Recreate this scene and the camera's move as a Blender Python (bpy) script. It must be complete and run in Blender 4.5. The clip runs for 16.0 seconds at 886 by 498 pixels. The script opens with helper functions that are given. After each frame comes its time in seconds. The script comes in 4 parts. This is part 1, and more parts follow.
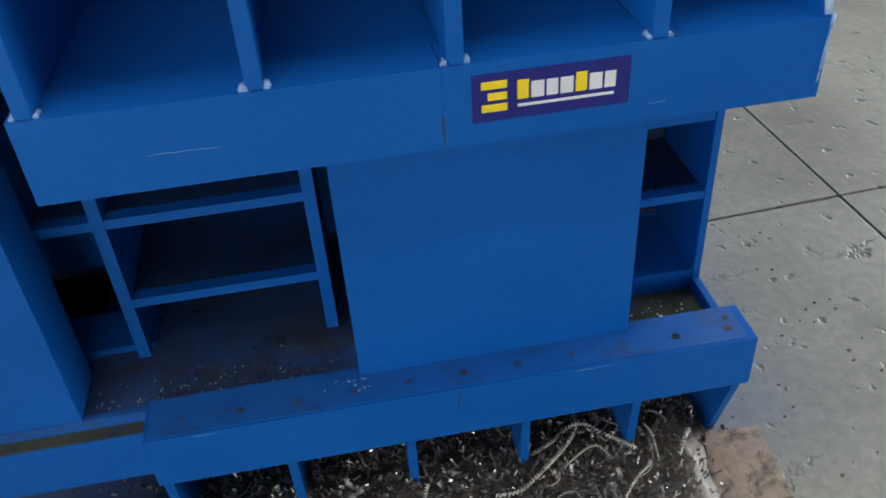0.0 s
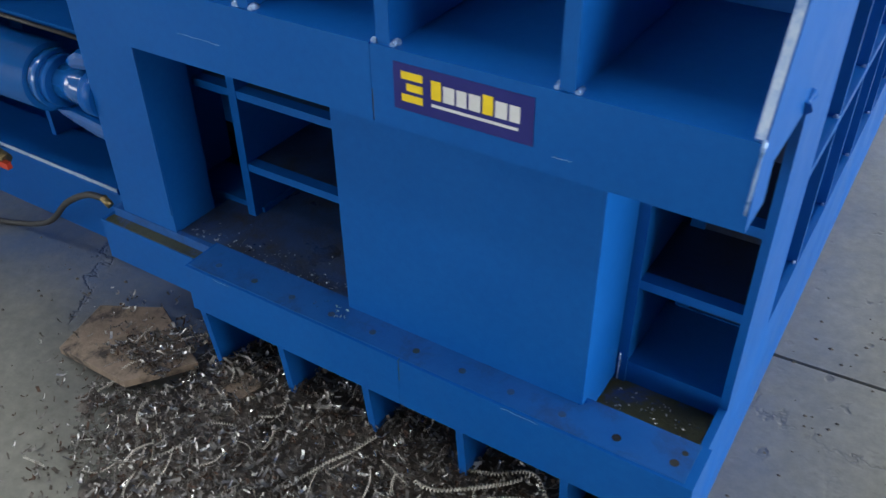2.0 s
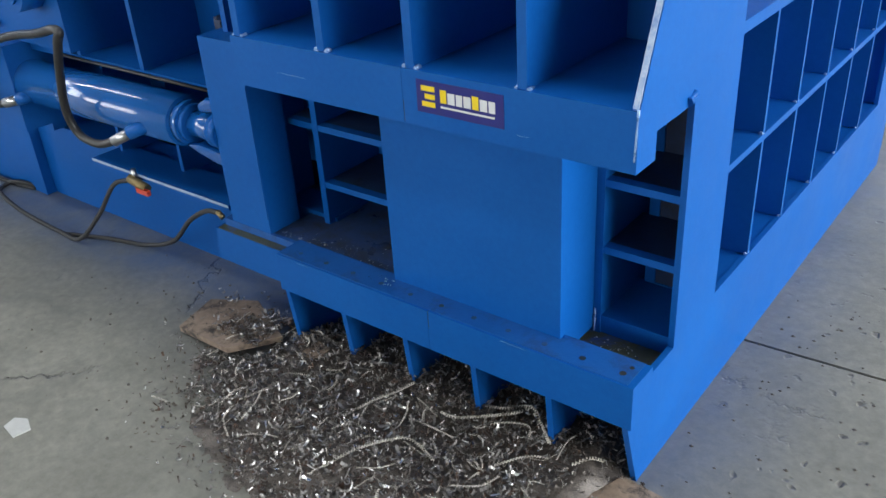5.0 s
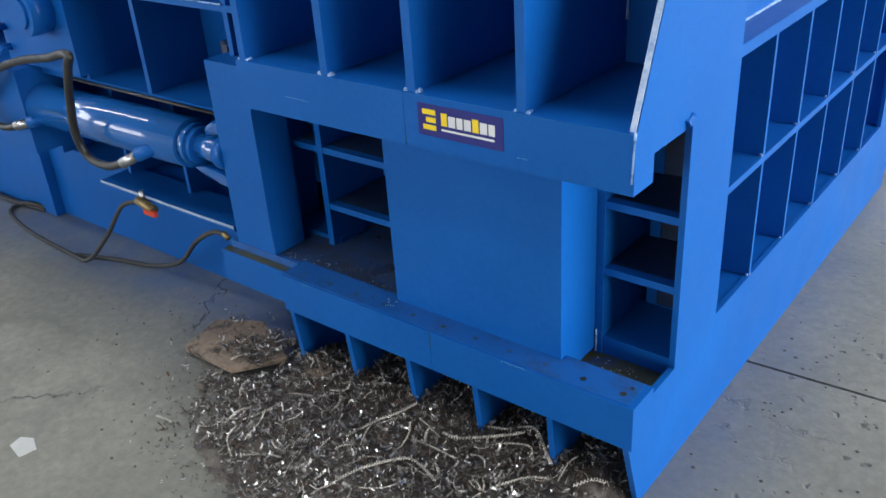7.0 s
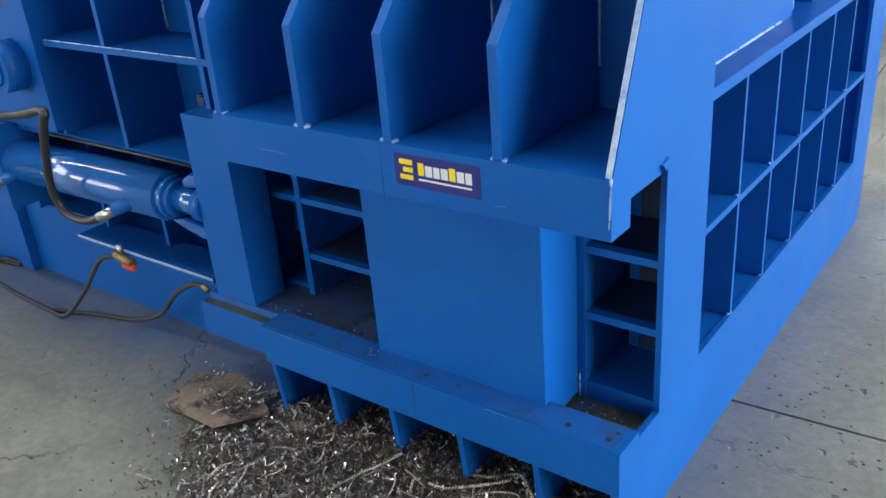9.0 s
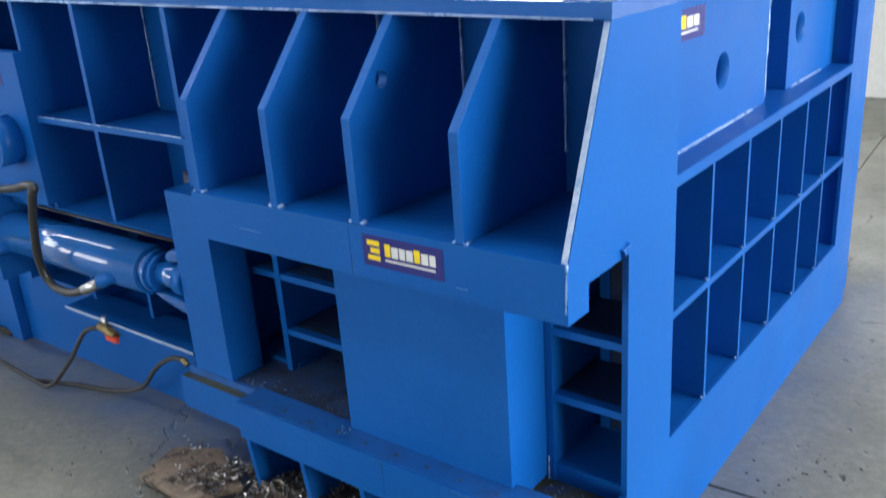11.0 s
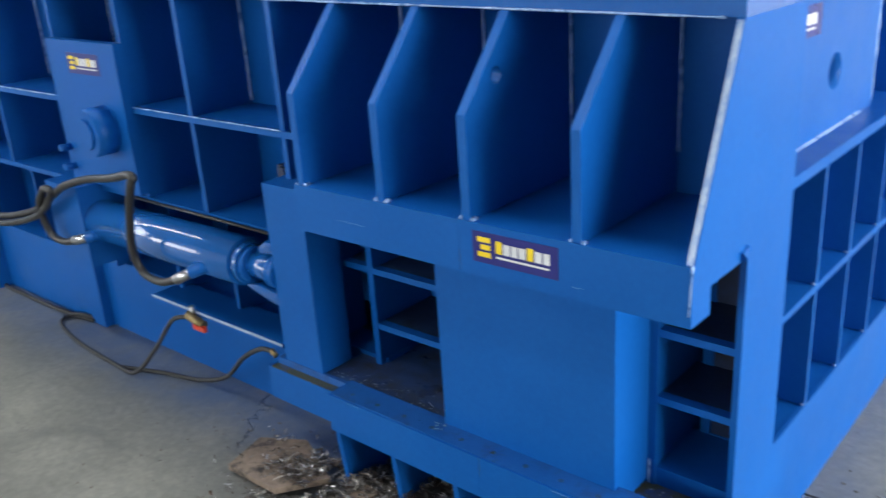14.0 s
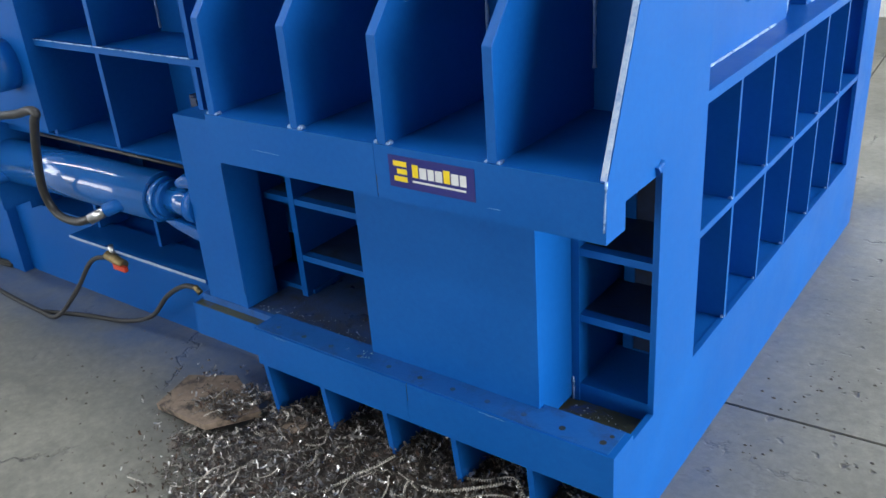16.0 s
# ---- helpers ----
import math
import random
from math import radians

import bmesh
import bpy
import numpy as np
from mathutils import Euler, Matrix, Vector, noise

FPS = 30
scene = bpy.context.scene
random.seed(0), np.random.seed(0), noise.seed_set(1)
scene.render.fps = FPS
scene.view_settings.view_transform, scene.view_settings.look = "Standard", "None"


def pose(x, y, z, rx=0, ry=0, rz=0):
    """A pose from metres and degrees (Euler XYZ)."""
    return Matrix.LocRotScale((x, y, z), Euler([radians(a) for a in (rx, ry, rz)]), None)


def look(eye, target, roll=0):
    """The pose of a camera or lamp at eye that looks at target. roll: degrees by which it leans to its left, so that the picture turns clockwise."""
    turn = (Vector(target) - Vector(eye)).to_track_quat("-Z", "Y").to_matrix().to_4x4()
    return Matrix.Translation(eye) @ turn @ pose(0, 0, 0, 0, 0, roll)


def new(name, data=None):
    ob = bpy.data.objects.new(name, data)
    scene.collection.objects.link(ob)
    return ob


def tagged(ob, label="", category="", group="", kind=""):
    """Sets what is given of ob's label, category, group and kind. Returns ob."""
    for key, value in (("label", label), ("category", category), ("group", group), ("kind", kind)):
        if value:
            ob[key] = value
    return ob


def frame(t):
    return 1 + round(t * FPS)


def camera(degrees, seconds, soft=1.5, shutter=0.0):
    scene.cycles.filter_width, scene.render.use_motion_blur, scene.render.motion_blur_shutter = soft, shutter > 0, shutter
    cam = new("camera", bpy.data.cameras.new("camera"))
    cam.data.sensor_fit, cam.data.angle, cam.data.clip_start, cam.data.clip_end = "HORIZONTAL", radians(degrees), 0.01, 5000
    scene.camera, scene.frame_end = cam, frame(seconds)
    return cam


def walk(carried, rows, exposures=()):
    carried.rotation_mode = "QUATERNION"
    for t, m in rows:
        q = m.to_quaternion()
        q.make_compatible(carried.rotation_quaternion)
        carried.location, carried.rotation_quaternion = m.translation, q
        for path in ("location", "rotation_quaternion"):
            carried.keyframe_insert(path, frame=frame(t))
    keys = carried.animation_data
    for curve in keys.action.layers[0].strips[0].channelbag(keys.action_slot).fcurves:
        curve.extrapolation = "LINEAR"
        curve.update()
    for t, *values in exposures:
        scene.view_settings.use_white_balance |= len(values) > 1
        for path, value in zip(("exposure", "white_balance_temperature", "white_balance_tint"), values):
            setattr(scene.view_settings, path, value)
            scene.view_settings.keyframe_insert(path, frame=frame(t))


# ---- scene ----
cam = camera(54.1, 16.0, shutter=0.4)
PATH = [
    (0, (-0.758, -1.116, 1.585), (-0.549, 0.456, 0.367), -4.1),
    (0.5, (-0.45, -1.156, 1.57), (-0.545, 0.447, 0.379), -2.6),
    (1, (-0.239, -1.08, 1.535), (-0.543, 0.517, 0.37), -1.8),
    (1.5, (-0.072, -0.981, 1.565), (-0.667, 0.503, 0.364), -2.8),
    (2, (0.163, -0.984, 1.572), (-0.702, 0.366, 0.378), -0.8),
    (2.5, (0.311, -1.072, 1.58), (-0.625, 0.289, 0.452), -2.8),
    (3, (0.419, -1.212, 1.617), (-0.559, 0.14, 0.514), -3.8),
    (5.5, (0.708, -1.461, 1.649), (-0.412, -0.111, 0.69), -3.8),
    (6, (0.716, -1.454, 1.651), (-0.413, -0.106, 0.698), -4.0),
    (6.5, (0.712, -1.457, 1.651), (-0.414, -0.108, 0.696), -3.9),
    (7, (0.71, -1.458, 1.655), (-0.422, -0.1, 0.719), -4.0),
    (7.5, (0.711, -1.462, 1.664), (-0.436, -0.08, 0.784), -4.1),
    (8, (0.707, -1.455, 1.668), (-0.434, -0.058, 0.804), -4.2),
    (10.5, (0.736, -1.41, 1.67), (-0.364, 0.041, 0.841), -5.2),
    (11, (0.801, -1.395, 1.695), (-0.366, 0.069, 0.991), -4.1),
    (11.5, (0.782, -1.427, 1.717), (-0.396, 0.079, 1.131), -4.2),
    (12, (0.736, -1.45, 1.703), (-0.413, 0.043, 1.031), -3.8),
    (12.5, (0.685, -1.476, 1.707), (-0.6, -0.098, 1.034), -4.4),
    (13, (0.642, -1.51, 1.714), (-0.784, -0.267, 1.065), -4.6),
    (13.2, (0.63, -1.521, 1.726), (-0.818, -0.307, 1.07), -4.9),
    (13.5, (0.634, -1.517, 1.71), (-0.798, -0.292, 1.042), -4.3),
    (14, (0.674, -1.484, 1.702), (-0.571, -0.086, 0.998), -3.9),
    (14.5, (0.699, -1.465, 1.696), (-0.457, -0.006, 0.966), -4.0),
    (15, (0.698, -1.45, 1.688), (-0.446, -0.001, 0.918), -4.1),
    (15.5, (0.692, -1.439, 1.676), (-0.434, -0.005, 0.852), -4.3),
    (16, (0.7, -1.436, 1.67), (-0.408, -0.007, 0.814), -4.5),
]
EXPOSURES = [(0.0, -0.14), (1.0, -0.22), (2.0, -0.22), (3.0, -0.12), (5.5, 0.08), (10.5, 0.12), (12.0, 0.16), (13.0, 0.20), (13.6, 0.20), (14.5, 0.17), (16.0, 0.12)]
walk(cam, [(t, look(eye, target, roll)) for t, eye, target, roll in PATH], EXPOSURES)

# ---- daylight ----
world = bpy.data.worlds.new("world")
scene.world = world
world.use_nodes = True
wn = world.node_tree
sky = wn.nodes.new("ShaderNodeTexSky")
sky.sky_type = 'NISHITA'
sky.sun_disc = False
sky.sun_elevation = radians(44)
sky.sun_rotation = radians(27)
wn.nodes["Background"].inputs[1].default_value = 0.12
wn.links.new(sky.outputs[0], wn.nodes["Background"].inputs[0])

sun = new("sun", bpy.data.lights.new("sun", 'SUN'))
sun.data.energy = 2.0
sun.data.angle = radians(0.6)
sun.data.color = (1.0, 0.95, 0.88)
sun.matrix_world = look((10, 20, 22), (0, 0, 0))


def daylight(name, where, target, w, h, watts, tint=(0.93, 0.97, 1.0)):
    """Area lamp that fills an opening of the hall."""
    d = bpy.data.lights.new(name, 'AREA')
    d.shape, d.size, d.size_y, d.energy, d.color = 'RECTANGLE', w, h, watts, tint
    ob = new(name, d)
    ob.matrix_world = look(where, target)
    return ob


daylight("daylight_gate", (11.7, 3.6, 3.2), (0, 3.6, 1.6), 13.6, 5.0, 3250)
daylight("daylight_rear", (-3.0, 13.6, 4.2), (-3.0, 0, 3.0), 16.0, 3.2, 800)
daylight("daylight_west", (-15.7, -4.6, 3.7), (-2.0, -0.6, 1.2), 10.2, 4.4, 750)
# added fill from the unseen south side, lifts the front faces and bays
daylight("fill_south", (-6.5, -11.7, 2.9), (-6.5, 0, 1.4), 14.0, 2.6, 860)
daylight("daylight_roof_strip", (-8.2, -2.9, 7.7), (-8.2, -2.9, 0), 15.2, 0.50, 400)
daylight("daylight_roof", (-1.0, 1.6, 7.7), (-1.0, 1.6, 0), 10.0, 1.6, 320)


# ---- materials ----
def material(name):
    m = bpy.data.materials.new(name)
    m.use_nodes = True
    nt = m.node_tree
    return m, nt, nt.nodes["Principled BSDF"]


def node(nt, kind, **values):
    n = nt.nodes.new(kind)
    for k, v in values.items():
        n.inputs[k.replace("_", " ")].default_value = v
    return n


def ramp(nt, src, stops):
    r = nt.nodes.new("ShaderNodeValToRGB")
    while len(r.color_ramp.elements) < len(stops):
        r.color_ramp.elements.new(0.5)
    for e, (p, c) in zip(r.color_ramp.elements, stops):
        e.position, e.color = p, (*c, 1) if len(c) == 3 else c
    nt.links.new(src, r.inputs[0])
    return r


def mix(nt, fac, a, b):
    m = nt.nodes.new("ShaderNodeMix")
    m.data_type = 'RGBA'
    for sock, v in ((m.inputs[0], fac), (m.inputs[6], a), (m.inputs[7], b)):
        if hasattr(v, "is_output"):
            nt.links.new(v, sock)
        elif isinstance(v, tuple):
            sock.default_value = (*v, 1)
        else:
            sock.default_value = v
    return m.outputs[2]


def surface(name, c1, c2, rough=0.5, metal=0.0, grain=40.0, patch=2.5, bump=0.15, bump_scale=120.0,
            stain=None, stain_at=(0.55, 0.75), stain_scale=3.0, spread=0.12, spec=0.5, coat=0.0):
    """Two colours blended by large patches and fine grain, optional stains, fine relief."""
    m, nt, p = material(name)
    co = nt.nodes.new("ShaderNodeTexCoord")
    geo = nt.nodes.new("ShaderNodeNewGeometry")
    n1 = node(nt, "ShaderNodeTexNoise", Scale=patch, Detail=4.0, Roughness=0.6)
    n2 = node(nt, "ShaderNodeTexNoise", Scale=grain, Detail=5.0, Roughness=0.65)
    n3 = node(nt, "ShaderNodeTexNoise", Scale=bump_scale, Detail=3.0)
    for n in (n1, n2, n3):
        nt.links.new(geo.outputs["Position"], n.inputs["Vector"])
    avg = nt.nodes.new("ShaderNodeMath")
    avg.operation = 'MULTIPLY_ADD'
    nt.links.new(n2.outputs[0], avg.inputs[0])
    avg.inputs[1].default_value = 0.45
    half = nt.nodes.new("ShaderNodeMath")
    half.operation = 'MULTIPLY'
    half.inputs[1].default_value = 0.55
    nt.links.new(n1.outputs[0], half.inputs[0])
    nt.links.new(half.outputs[0], avg.inputs[2])
    col = ramp(nt, avg.outputs[0], [(0.35, c1), (0.65, c2)]).outputs[0]
    if stain:
        n4 = node(nt, "ShaderNodeTexNoise", Scale=stain_scale, Detail=8.0, Roughness=0.7, Distortion=0.4)
        nt.links.new(geo.outputs["Position"], n4.inputs["Vector"])
        f = ramp(nt, n4.outputs[0], [(stain_at[0], (0, 0, 0)), (stain_at[1], (1, 1, 1))]).outputs[0]
        col = mix(nt, f, col, stain)
    nt.links.new(col, p.inputs["Base Color"])
    rr = ramp(nt, n1.outputs[0], [(0.3, (max(rough - spread, 0.03),) * 3), (0.7, (min(rough + spread, 1.0),) * 3)])
    nt.links.new(rr.outputs[0], p.inputs["Roughness"])
    p.inputs["Metallic"].default_value = metal
    p.inputs["Specular IOR Level"].default_value = spec
    p.inputs["Coat Weight"].default_value = coat
    b = node(nt, "ShaderNodeBump", Strength=bump, Distance=0.002)
    nt.links.new(n3.outputs[0], b.inputs["Height"])
    nt.links.new(b.outputs[0], p.inputs["Normal"])
    return m


def plain(name, c, rough=0.5, metal=0.0):
    return surface(name, tuple(v * 0.88 for v in c), tuple(min(1, v * 1.1) for v in c), rough, metal)


BLUE = surface("blue_paint", (0.0034, 0.079, 0.318), (0.0048, 0.099, 0.373), rough=0.38, grain=60, patch=3.0,
               bump=0.10, bump_scale=260, spread=0.10, spec=0.17)
BLUE_WORN = surface("worn_blue_paint", (0.006, 0.074, 0.285), (0.010, 0.094, 0.34), rough=0.38, grain=45, patch=6,
                    bump=0.3, bump_scale=140, stain=(0.020, 0.045, 0.13), stain_at=(0.50, 0.74), stain_scale=11)
OILY = surface("oily_bed_steel", (0.022, 0.050, 0.135), (0.036, 0.078, 0.20), rough=0.34, grain=45, patch=6,
               bump=0.4, bump_scale=140, stain=(0.035, 0.034, 0.034), stain_at=(0.44, 0.64), stain_scale=7)
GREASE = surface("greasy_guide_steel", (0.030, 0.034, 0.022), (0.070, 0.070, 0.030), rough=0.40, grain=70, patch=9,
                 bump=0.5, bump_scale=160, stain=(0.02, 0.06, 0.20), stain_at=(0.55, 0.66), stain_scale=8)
RAW_EDGE = surface("scuffed_bare_edge", (0.22, 0.32, 0.52), (0.40, 0.48, 0.60), rough=0.45, metal=0.2, grain=160, patch=40,
                   stain=(0.03, 0.14, 0.42), stain_at=(0.52, 0.75), stain_scale=30)
GLOSS_BLUE = surface("glossy_blue_paint", (0.0034, 0.079, 0.318), (0.0048, 0.099, 0.373), rough=0.14, grain=60, patch=5, spread=0.03, bump=0.03, spec=0.35, coat=0.6)
# darkened copy of the blue: the recess's shade put into the colour
INNER_SHADE = surface("inner_shade_blue", (0.006, 0.018, 0.055), (0.010, 0.032, 0.10), rough=0.5, grain=50, patch=6, bump=0.3, bump_scale=140,
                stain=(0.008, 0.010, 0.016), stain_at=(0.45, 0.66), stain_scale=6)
BARREL_BLUE = surface("barrel_blue_paint", (0.006, 0.095, 0.35), (0.009, 0.115, 0.40), rough=0.15, grain=60, patch=5, spread=0.03, bump=0.03, spec=0.7, coat=0.5)
WELD = surface("weld_metal", (0.10, 0.24, 0.52), (0.34, 0.46, 0.66), rough=0.32, metal=0.35, grain=160, patch=30, bump=0.6)
POLISHED = surface("polished_steel", (0.55, 0.57, 0.60), (0.68, 0.69, 0.70), rough=0.09, metal=1.0, grain=90, patch=4, spread=0.05, bump=0.05)
STEEL = surface("zinc_steel", (0.42, 0.43, 0.45), (0.62, 0.62, 0.62), rough=0.32, metal=1.0, grain=90)
RUBBER = surface("black_rubber", (0.012, 0.012, 0.013), (0.028, 0.027, 0.027), rough=0.42, grain=80, patch=12, bump=0.25)
CABLE = surface("dusty_cable", (0.018, 0.018, 0.019), (0.034, 0.033, 0.033), rough=0.7, grain=60, patch=8)


def concrete():
    """Trowelled old concrete: cloudy patches, dark oil stains, pits and hairline cracks."""
    m, nt, p = material("worn_concrete")
    geo = nt.nodes.new("ShaderNodeNewGeometry")

    def tex(kind, **v):
        n = node(nt, kind, **v)
        nt.links.new(geo.outputs["Position"], n.inputs["Vector"])
        return n
    cloud = tex("ShaderNodeTexNoise", Scale=1.3, Detail=6.0, Roughness=0.6)
    fine = tex("ShaderNodeTexNoise", Scale=28.0, Detail=6.0, Roughness=0.7)
    oil = tex("ShaderNodeTexNoise", Scale=2.1, Detail=8.0, Roughness=0.65, Distortion=0.6)
    pits = tex("ShaderNodeTexNoise", Scale=17.0, Detail=2.0, Roughness=0.4)
    warp = tex("ShaderNodeTexNoise", Scale=3.0, Detail=5.0, Roughness=0.7)
    add = nt.nodes.new("ShaderNodeMix")
    add.data_type = 'VECTOR'
    add.inputs[0].default_value = 0.30
    nt.links.new(geo.outputs["Position"], add.inputs[4])
    nt.links.new(warp.outputs["Color"], add.inputs[5])
    vor = nt.nodes.new("ShaderNodeTexVoronoi")
    vor.feature = 'DISTANCE_TO_EDGE'
    vor.inputs["Scale"].default_value = 1.05
    nt.links.new(add.outputs[1], vor.inputs["Vector"])
    base = ramp(nt, cloud.outputs[0], [(0.30, (0.140, 0.137, 0.112)), (0.52, (0.200, 0.195, 0.163)), (0.72, (0.268, 0.256, 0.213))]).outputs[0]
    grain = ramp(nt, fine.outputs[0], [(0.30, (0.72, 0.72, 0.72)), (0.70, (1.12, 1.12, 1.12))]).outputs[0]
    mul = nt.nodes.new("ShaderNodeMix")
    mul.data_type, mul.blend_type = 'RGBA', 'MULTIPLY'
    mul.inputs[0].default_value = 1.0
    nt.links.new(base, mul.inputs[6])
    nt.links.new(grain, mul.inputs[7])
    col = mix(nt, ramp(nt, oil.outputs[0], [(0.54, (0, 0, 0)), (0.70, (0.75, 0.75, 0.75))]).outputs[0], mul.outputs[2], (0.085, 0.085, 0.075))
    pit = ramp(nt, pits.outputs[0], [(0.665, (0, 0, 0)), (0.72, (1, 1, 1))]).outputs[0]
    sep = nt.nodes.new("ShaderNodeSeparateXYZ")
    nt.links.new(geo.outputs["Position"], sep.inputs[0])
    rougher = ramp(nt, sep.outputs[0], [(0.0, (0.12, 0.12, 0.12)), (0.25, (1, 1, 1))]).outputs[0]
    pit = mix(nt, rougher, (0.0, 0.0, 0.0), pit)
    col = mix(nt, pit, col, (0.075, 0.07, 0.06))
    gate = ramp(nt, cloud.outputs[0], [(0.50, (0, 0, 0)), (0.58, (1, 1, 1))]).outputs[0]
    line = ramp(nt, vor.outputs["Distance"], [(0.0, (1, 1, 1)), (0.010, (0, 0, 0))]).outputs[0]
    crack = mix(nt, gate, (0.0, 0.0, 0.0), line)
    col = mix(nt, crack, col, (0.05, 0.045, 0.04))

    def fade(src, a, b):
        n = nt.nodes.new("ShaderNodeMapRange")
        n.interpolation_type = 'SMOOTHSTEP'
        for k, v in enumerate((a, b, 0.0, 1.0)):
            n.inputs[k + 1].default_value = v
        nt.links.new(src, n.inputs[0])
        return n.outputs[0]

    def times(p, q):
        n = nt.nodes.new("ShaderNodeMath")
        n.operation = 'MULTIPLY'
        for k, v in enumerate((p, q)):
            if hasattr(v, "is_output"):
                nt.links.new(v, n.inputs[k])
            else:
                n.inputs[k].default_value = v
        return n.outputs[0]
    # blotchy blue tint along the machine's two faces, fading outwards
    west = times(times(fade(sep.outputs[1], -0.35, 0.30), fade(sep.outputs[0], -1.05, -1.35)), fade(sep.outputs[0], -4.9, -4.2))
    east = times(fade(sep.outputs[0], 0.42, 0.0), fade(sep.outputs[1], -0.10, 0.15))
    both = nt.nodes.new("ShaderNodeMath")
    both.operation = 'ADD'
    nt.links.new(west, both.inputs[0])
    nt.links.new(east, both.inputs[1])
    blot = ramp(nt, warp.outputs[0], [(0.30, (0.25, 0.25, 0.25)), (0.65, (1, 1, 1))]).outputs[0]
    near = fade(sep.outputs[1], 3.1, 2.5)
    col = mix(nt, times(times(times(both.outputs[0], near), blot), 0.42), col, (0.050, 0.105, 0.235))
    nt.links.new(col, p.inputs["Base Color"])
    rr = ramp(nt, oil.outputs[0], [(0.35, (0.62, 0.62, 0.62)), (0.68, (0.36, 0.36, 0.36))])
    nt.links.new(rr.outputs[0], p.inputs["Roughness"])
    b1 = node(nt, "ShaderNodeBump", Strength=0.55, Distance=0.003)
    nt.links.new(fine.outputs[0], b1.inputs["Height"])
    b2 = node(nt, "ShaderNodeBump", Strength=0.9, Distance=0.004)
    b2.invert = True
    nt.links.new(pit, b2.inputs["Height"])
    nt.links.new(b1.outputs[0], b2.inputs["Normal"])
    b3 = node(nt, "ShaderNodeBump", Strength=0.9, Distance=0.004)
    b3.invert = True
    nt.links.new(crack, b3.inputs["Height"])
    nt.links.new(b2.outputs[0], b3.inputs["Normal"])
    nt.links.new(b3.outputs[0], p.inputs["Normal"])
    return m


CONCRETE = concrete()
JOINT = surface("joint_dirt", (0.035, 0.032, 0.028), (0.065, 0.06, 0.05), rough=0.9, grain=60)
CHIPS = surface("dark_steel_chips", (0.045, 0.038, 0.033), (0.16, 0.135, 0.115), rough=0.45, metal=0.35, grain=200, patch=30, bump=0.8, bump_scale=180)
STRAND = surface("pale_swarf_strand", (0.30, 0.275, 0.23), (0.86, 0.81, 0.71), rough=0.32, metal=0.25, grain=90, patch=14)
SWARF = surface("bright_swarf", (0.48, 0.46, 0.43), (0.78, 0.77, 0.74), rough=0.30, metal=0.85, grain=120, patch=20)
WOOD = surface("dirty_plywood", (0.16, 0.115, 0.085), (0.30, 0.225, 0.165), rough=0.75, grain=50, patch=8, bump=0.4,
               stain=(0.035, 0.028, 0.025), stain_at=(0.5, 0.64), stain_scale=14)
NAVY = plain("sticker_navy", (0.012, 0.015, 0.16), 0.35)
WHITE = plain("sticker_white", (0.68, 0.68, 0.68), 0.35)
YELLOW = plain("sticker_yellow", (0.85, 0.62, 0.02), 0.35)
YELLOW_PAINT = surface("yellow_paint", (0.62, 0.48, 0.02), (0.78, 0.62, 0.04), rough=0.4, grain=40)
RED = plain("red_plastic", (0.55, 0.05, 0.02), 0.4)
BRASS = surface("dirty_brass", (0.14, 0.11, 0.06), (0.30, 0.22, 0.10), rough=0.45, metal=0.8, grain=120, patch=30)
WALL = surface("grey_plaster", (0.40, 0.40, 0.38), (0.52, 0.52, 0.50), rough=0.85, grain=20, patch=0.8, stain=(0.25, 0.25, 0.23), stain_at=(0.6, 0.8), stain_scale=1.2)
ROOF = plain("grey_sheet_roof", (0.12, 0.125, 0.13), 0.6)
LIME = surface("white_limewash", (0.68, 0.67, 0.62), (0.80, 0.79, 0.75), rough=0.8, grain=20, patch=1.5)
TEAL = surface("dull_blue_sheet", (0.030, 0.088, 0.17), (0.050, 0.125, 0.22), rough=0.5, grain=30, patch=2, stain=(0.03, 0.05, 0.08), stain_at=(0.55, 0.7))
SIGN_BLUE = plain("sign_blue", (0.015, 0.26, 0.74), 0.4)


# ---- mesh helpers ----
def box(bm, x0, x1, y0, y1, z0, z1):
    v = [bm.verts.new((x, y, z)) for x in (x0, x1) for y in (y0, y1) for z in (z0, z1)]
    for f in ((0, 1, 3, 2), (4, 6, 7, 5), (0, 4, 5, 1), (2, 3, 7, 6), (0, 2, 6, 4), (1, 5, 7, 3)):
        bm.faces.new([v[i] for i in f])
    return bm


def boxes(*rows):
    bm = bmesh.new()
    for r in rows:
        box(bm, *r)
    return bm


def prism(axis, a, b, outline):
    """A plate: the outline in the other two axes, from a to b along the axis."""
    bm = bmesh.new()

    def at(s, p):
        return {"x": (s, p[0], p[1]), "y": (p[0], s, p[1]), "z": (p[0], p[1], s)}[axis]
    lo = [bm.verts.new(at(a, p)) for p in outline]
    hi = [bm.verts.new(at(b, p)) for p in outline]
    bm.faces.new(lo)
    bm.faces.new(hi[::-1])
    for i in range(len(lo)):
        j = (i + 1) % len(lo)
        bm.faces.new((lo[i], hi[i], hi[j], lo[j]))
    bmesh.ops.recalc_face_normals(bm, faces=bm.faces)
    return bm


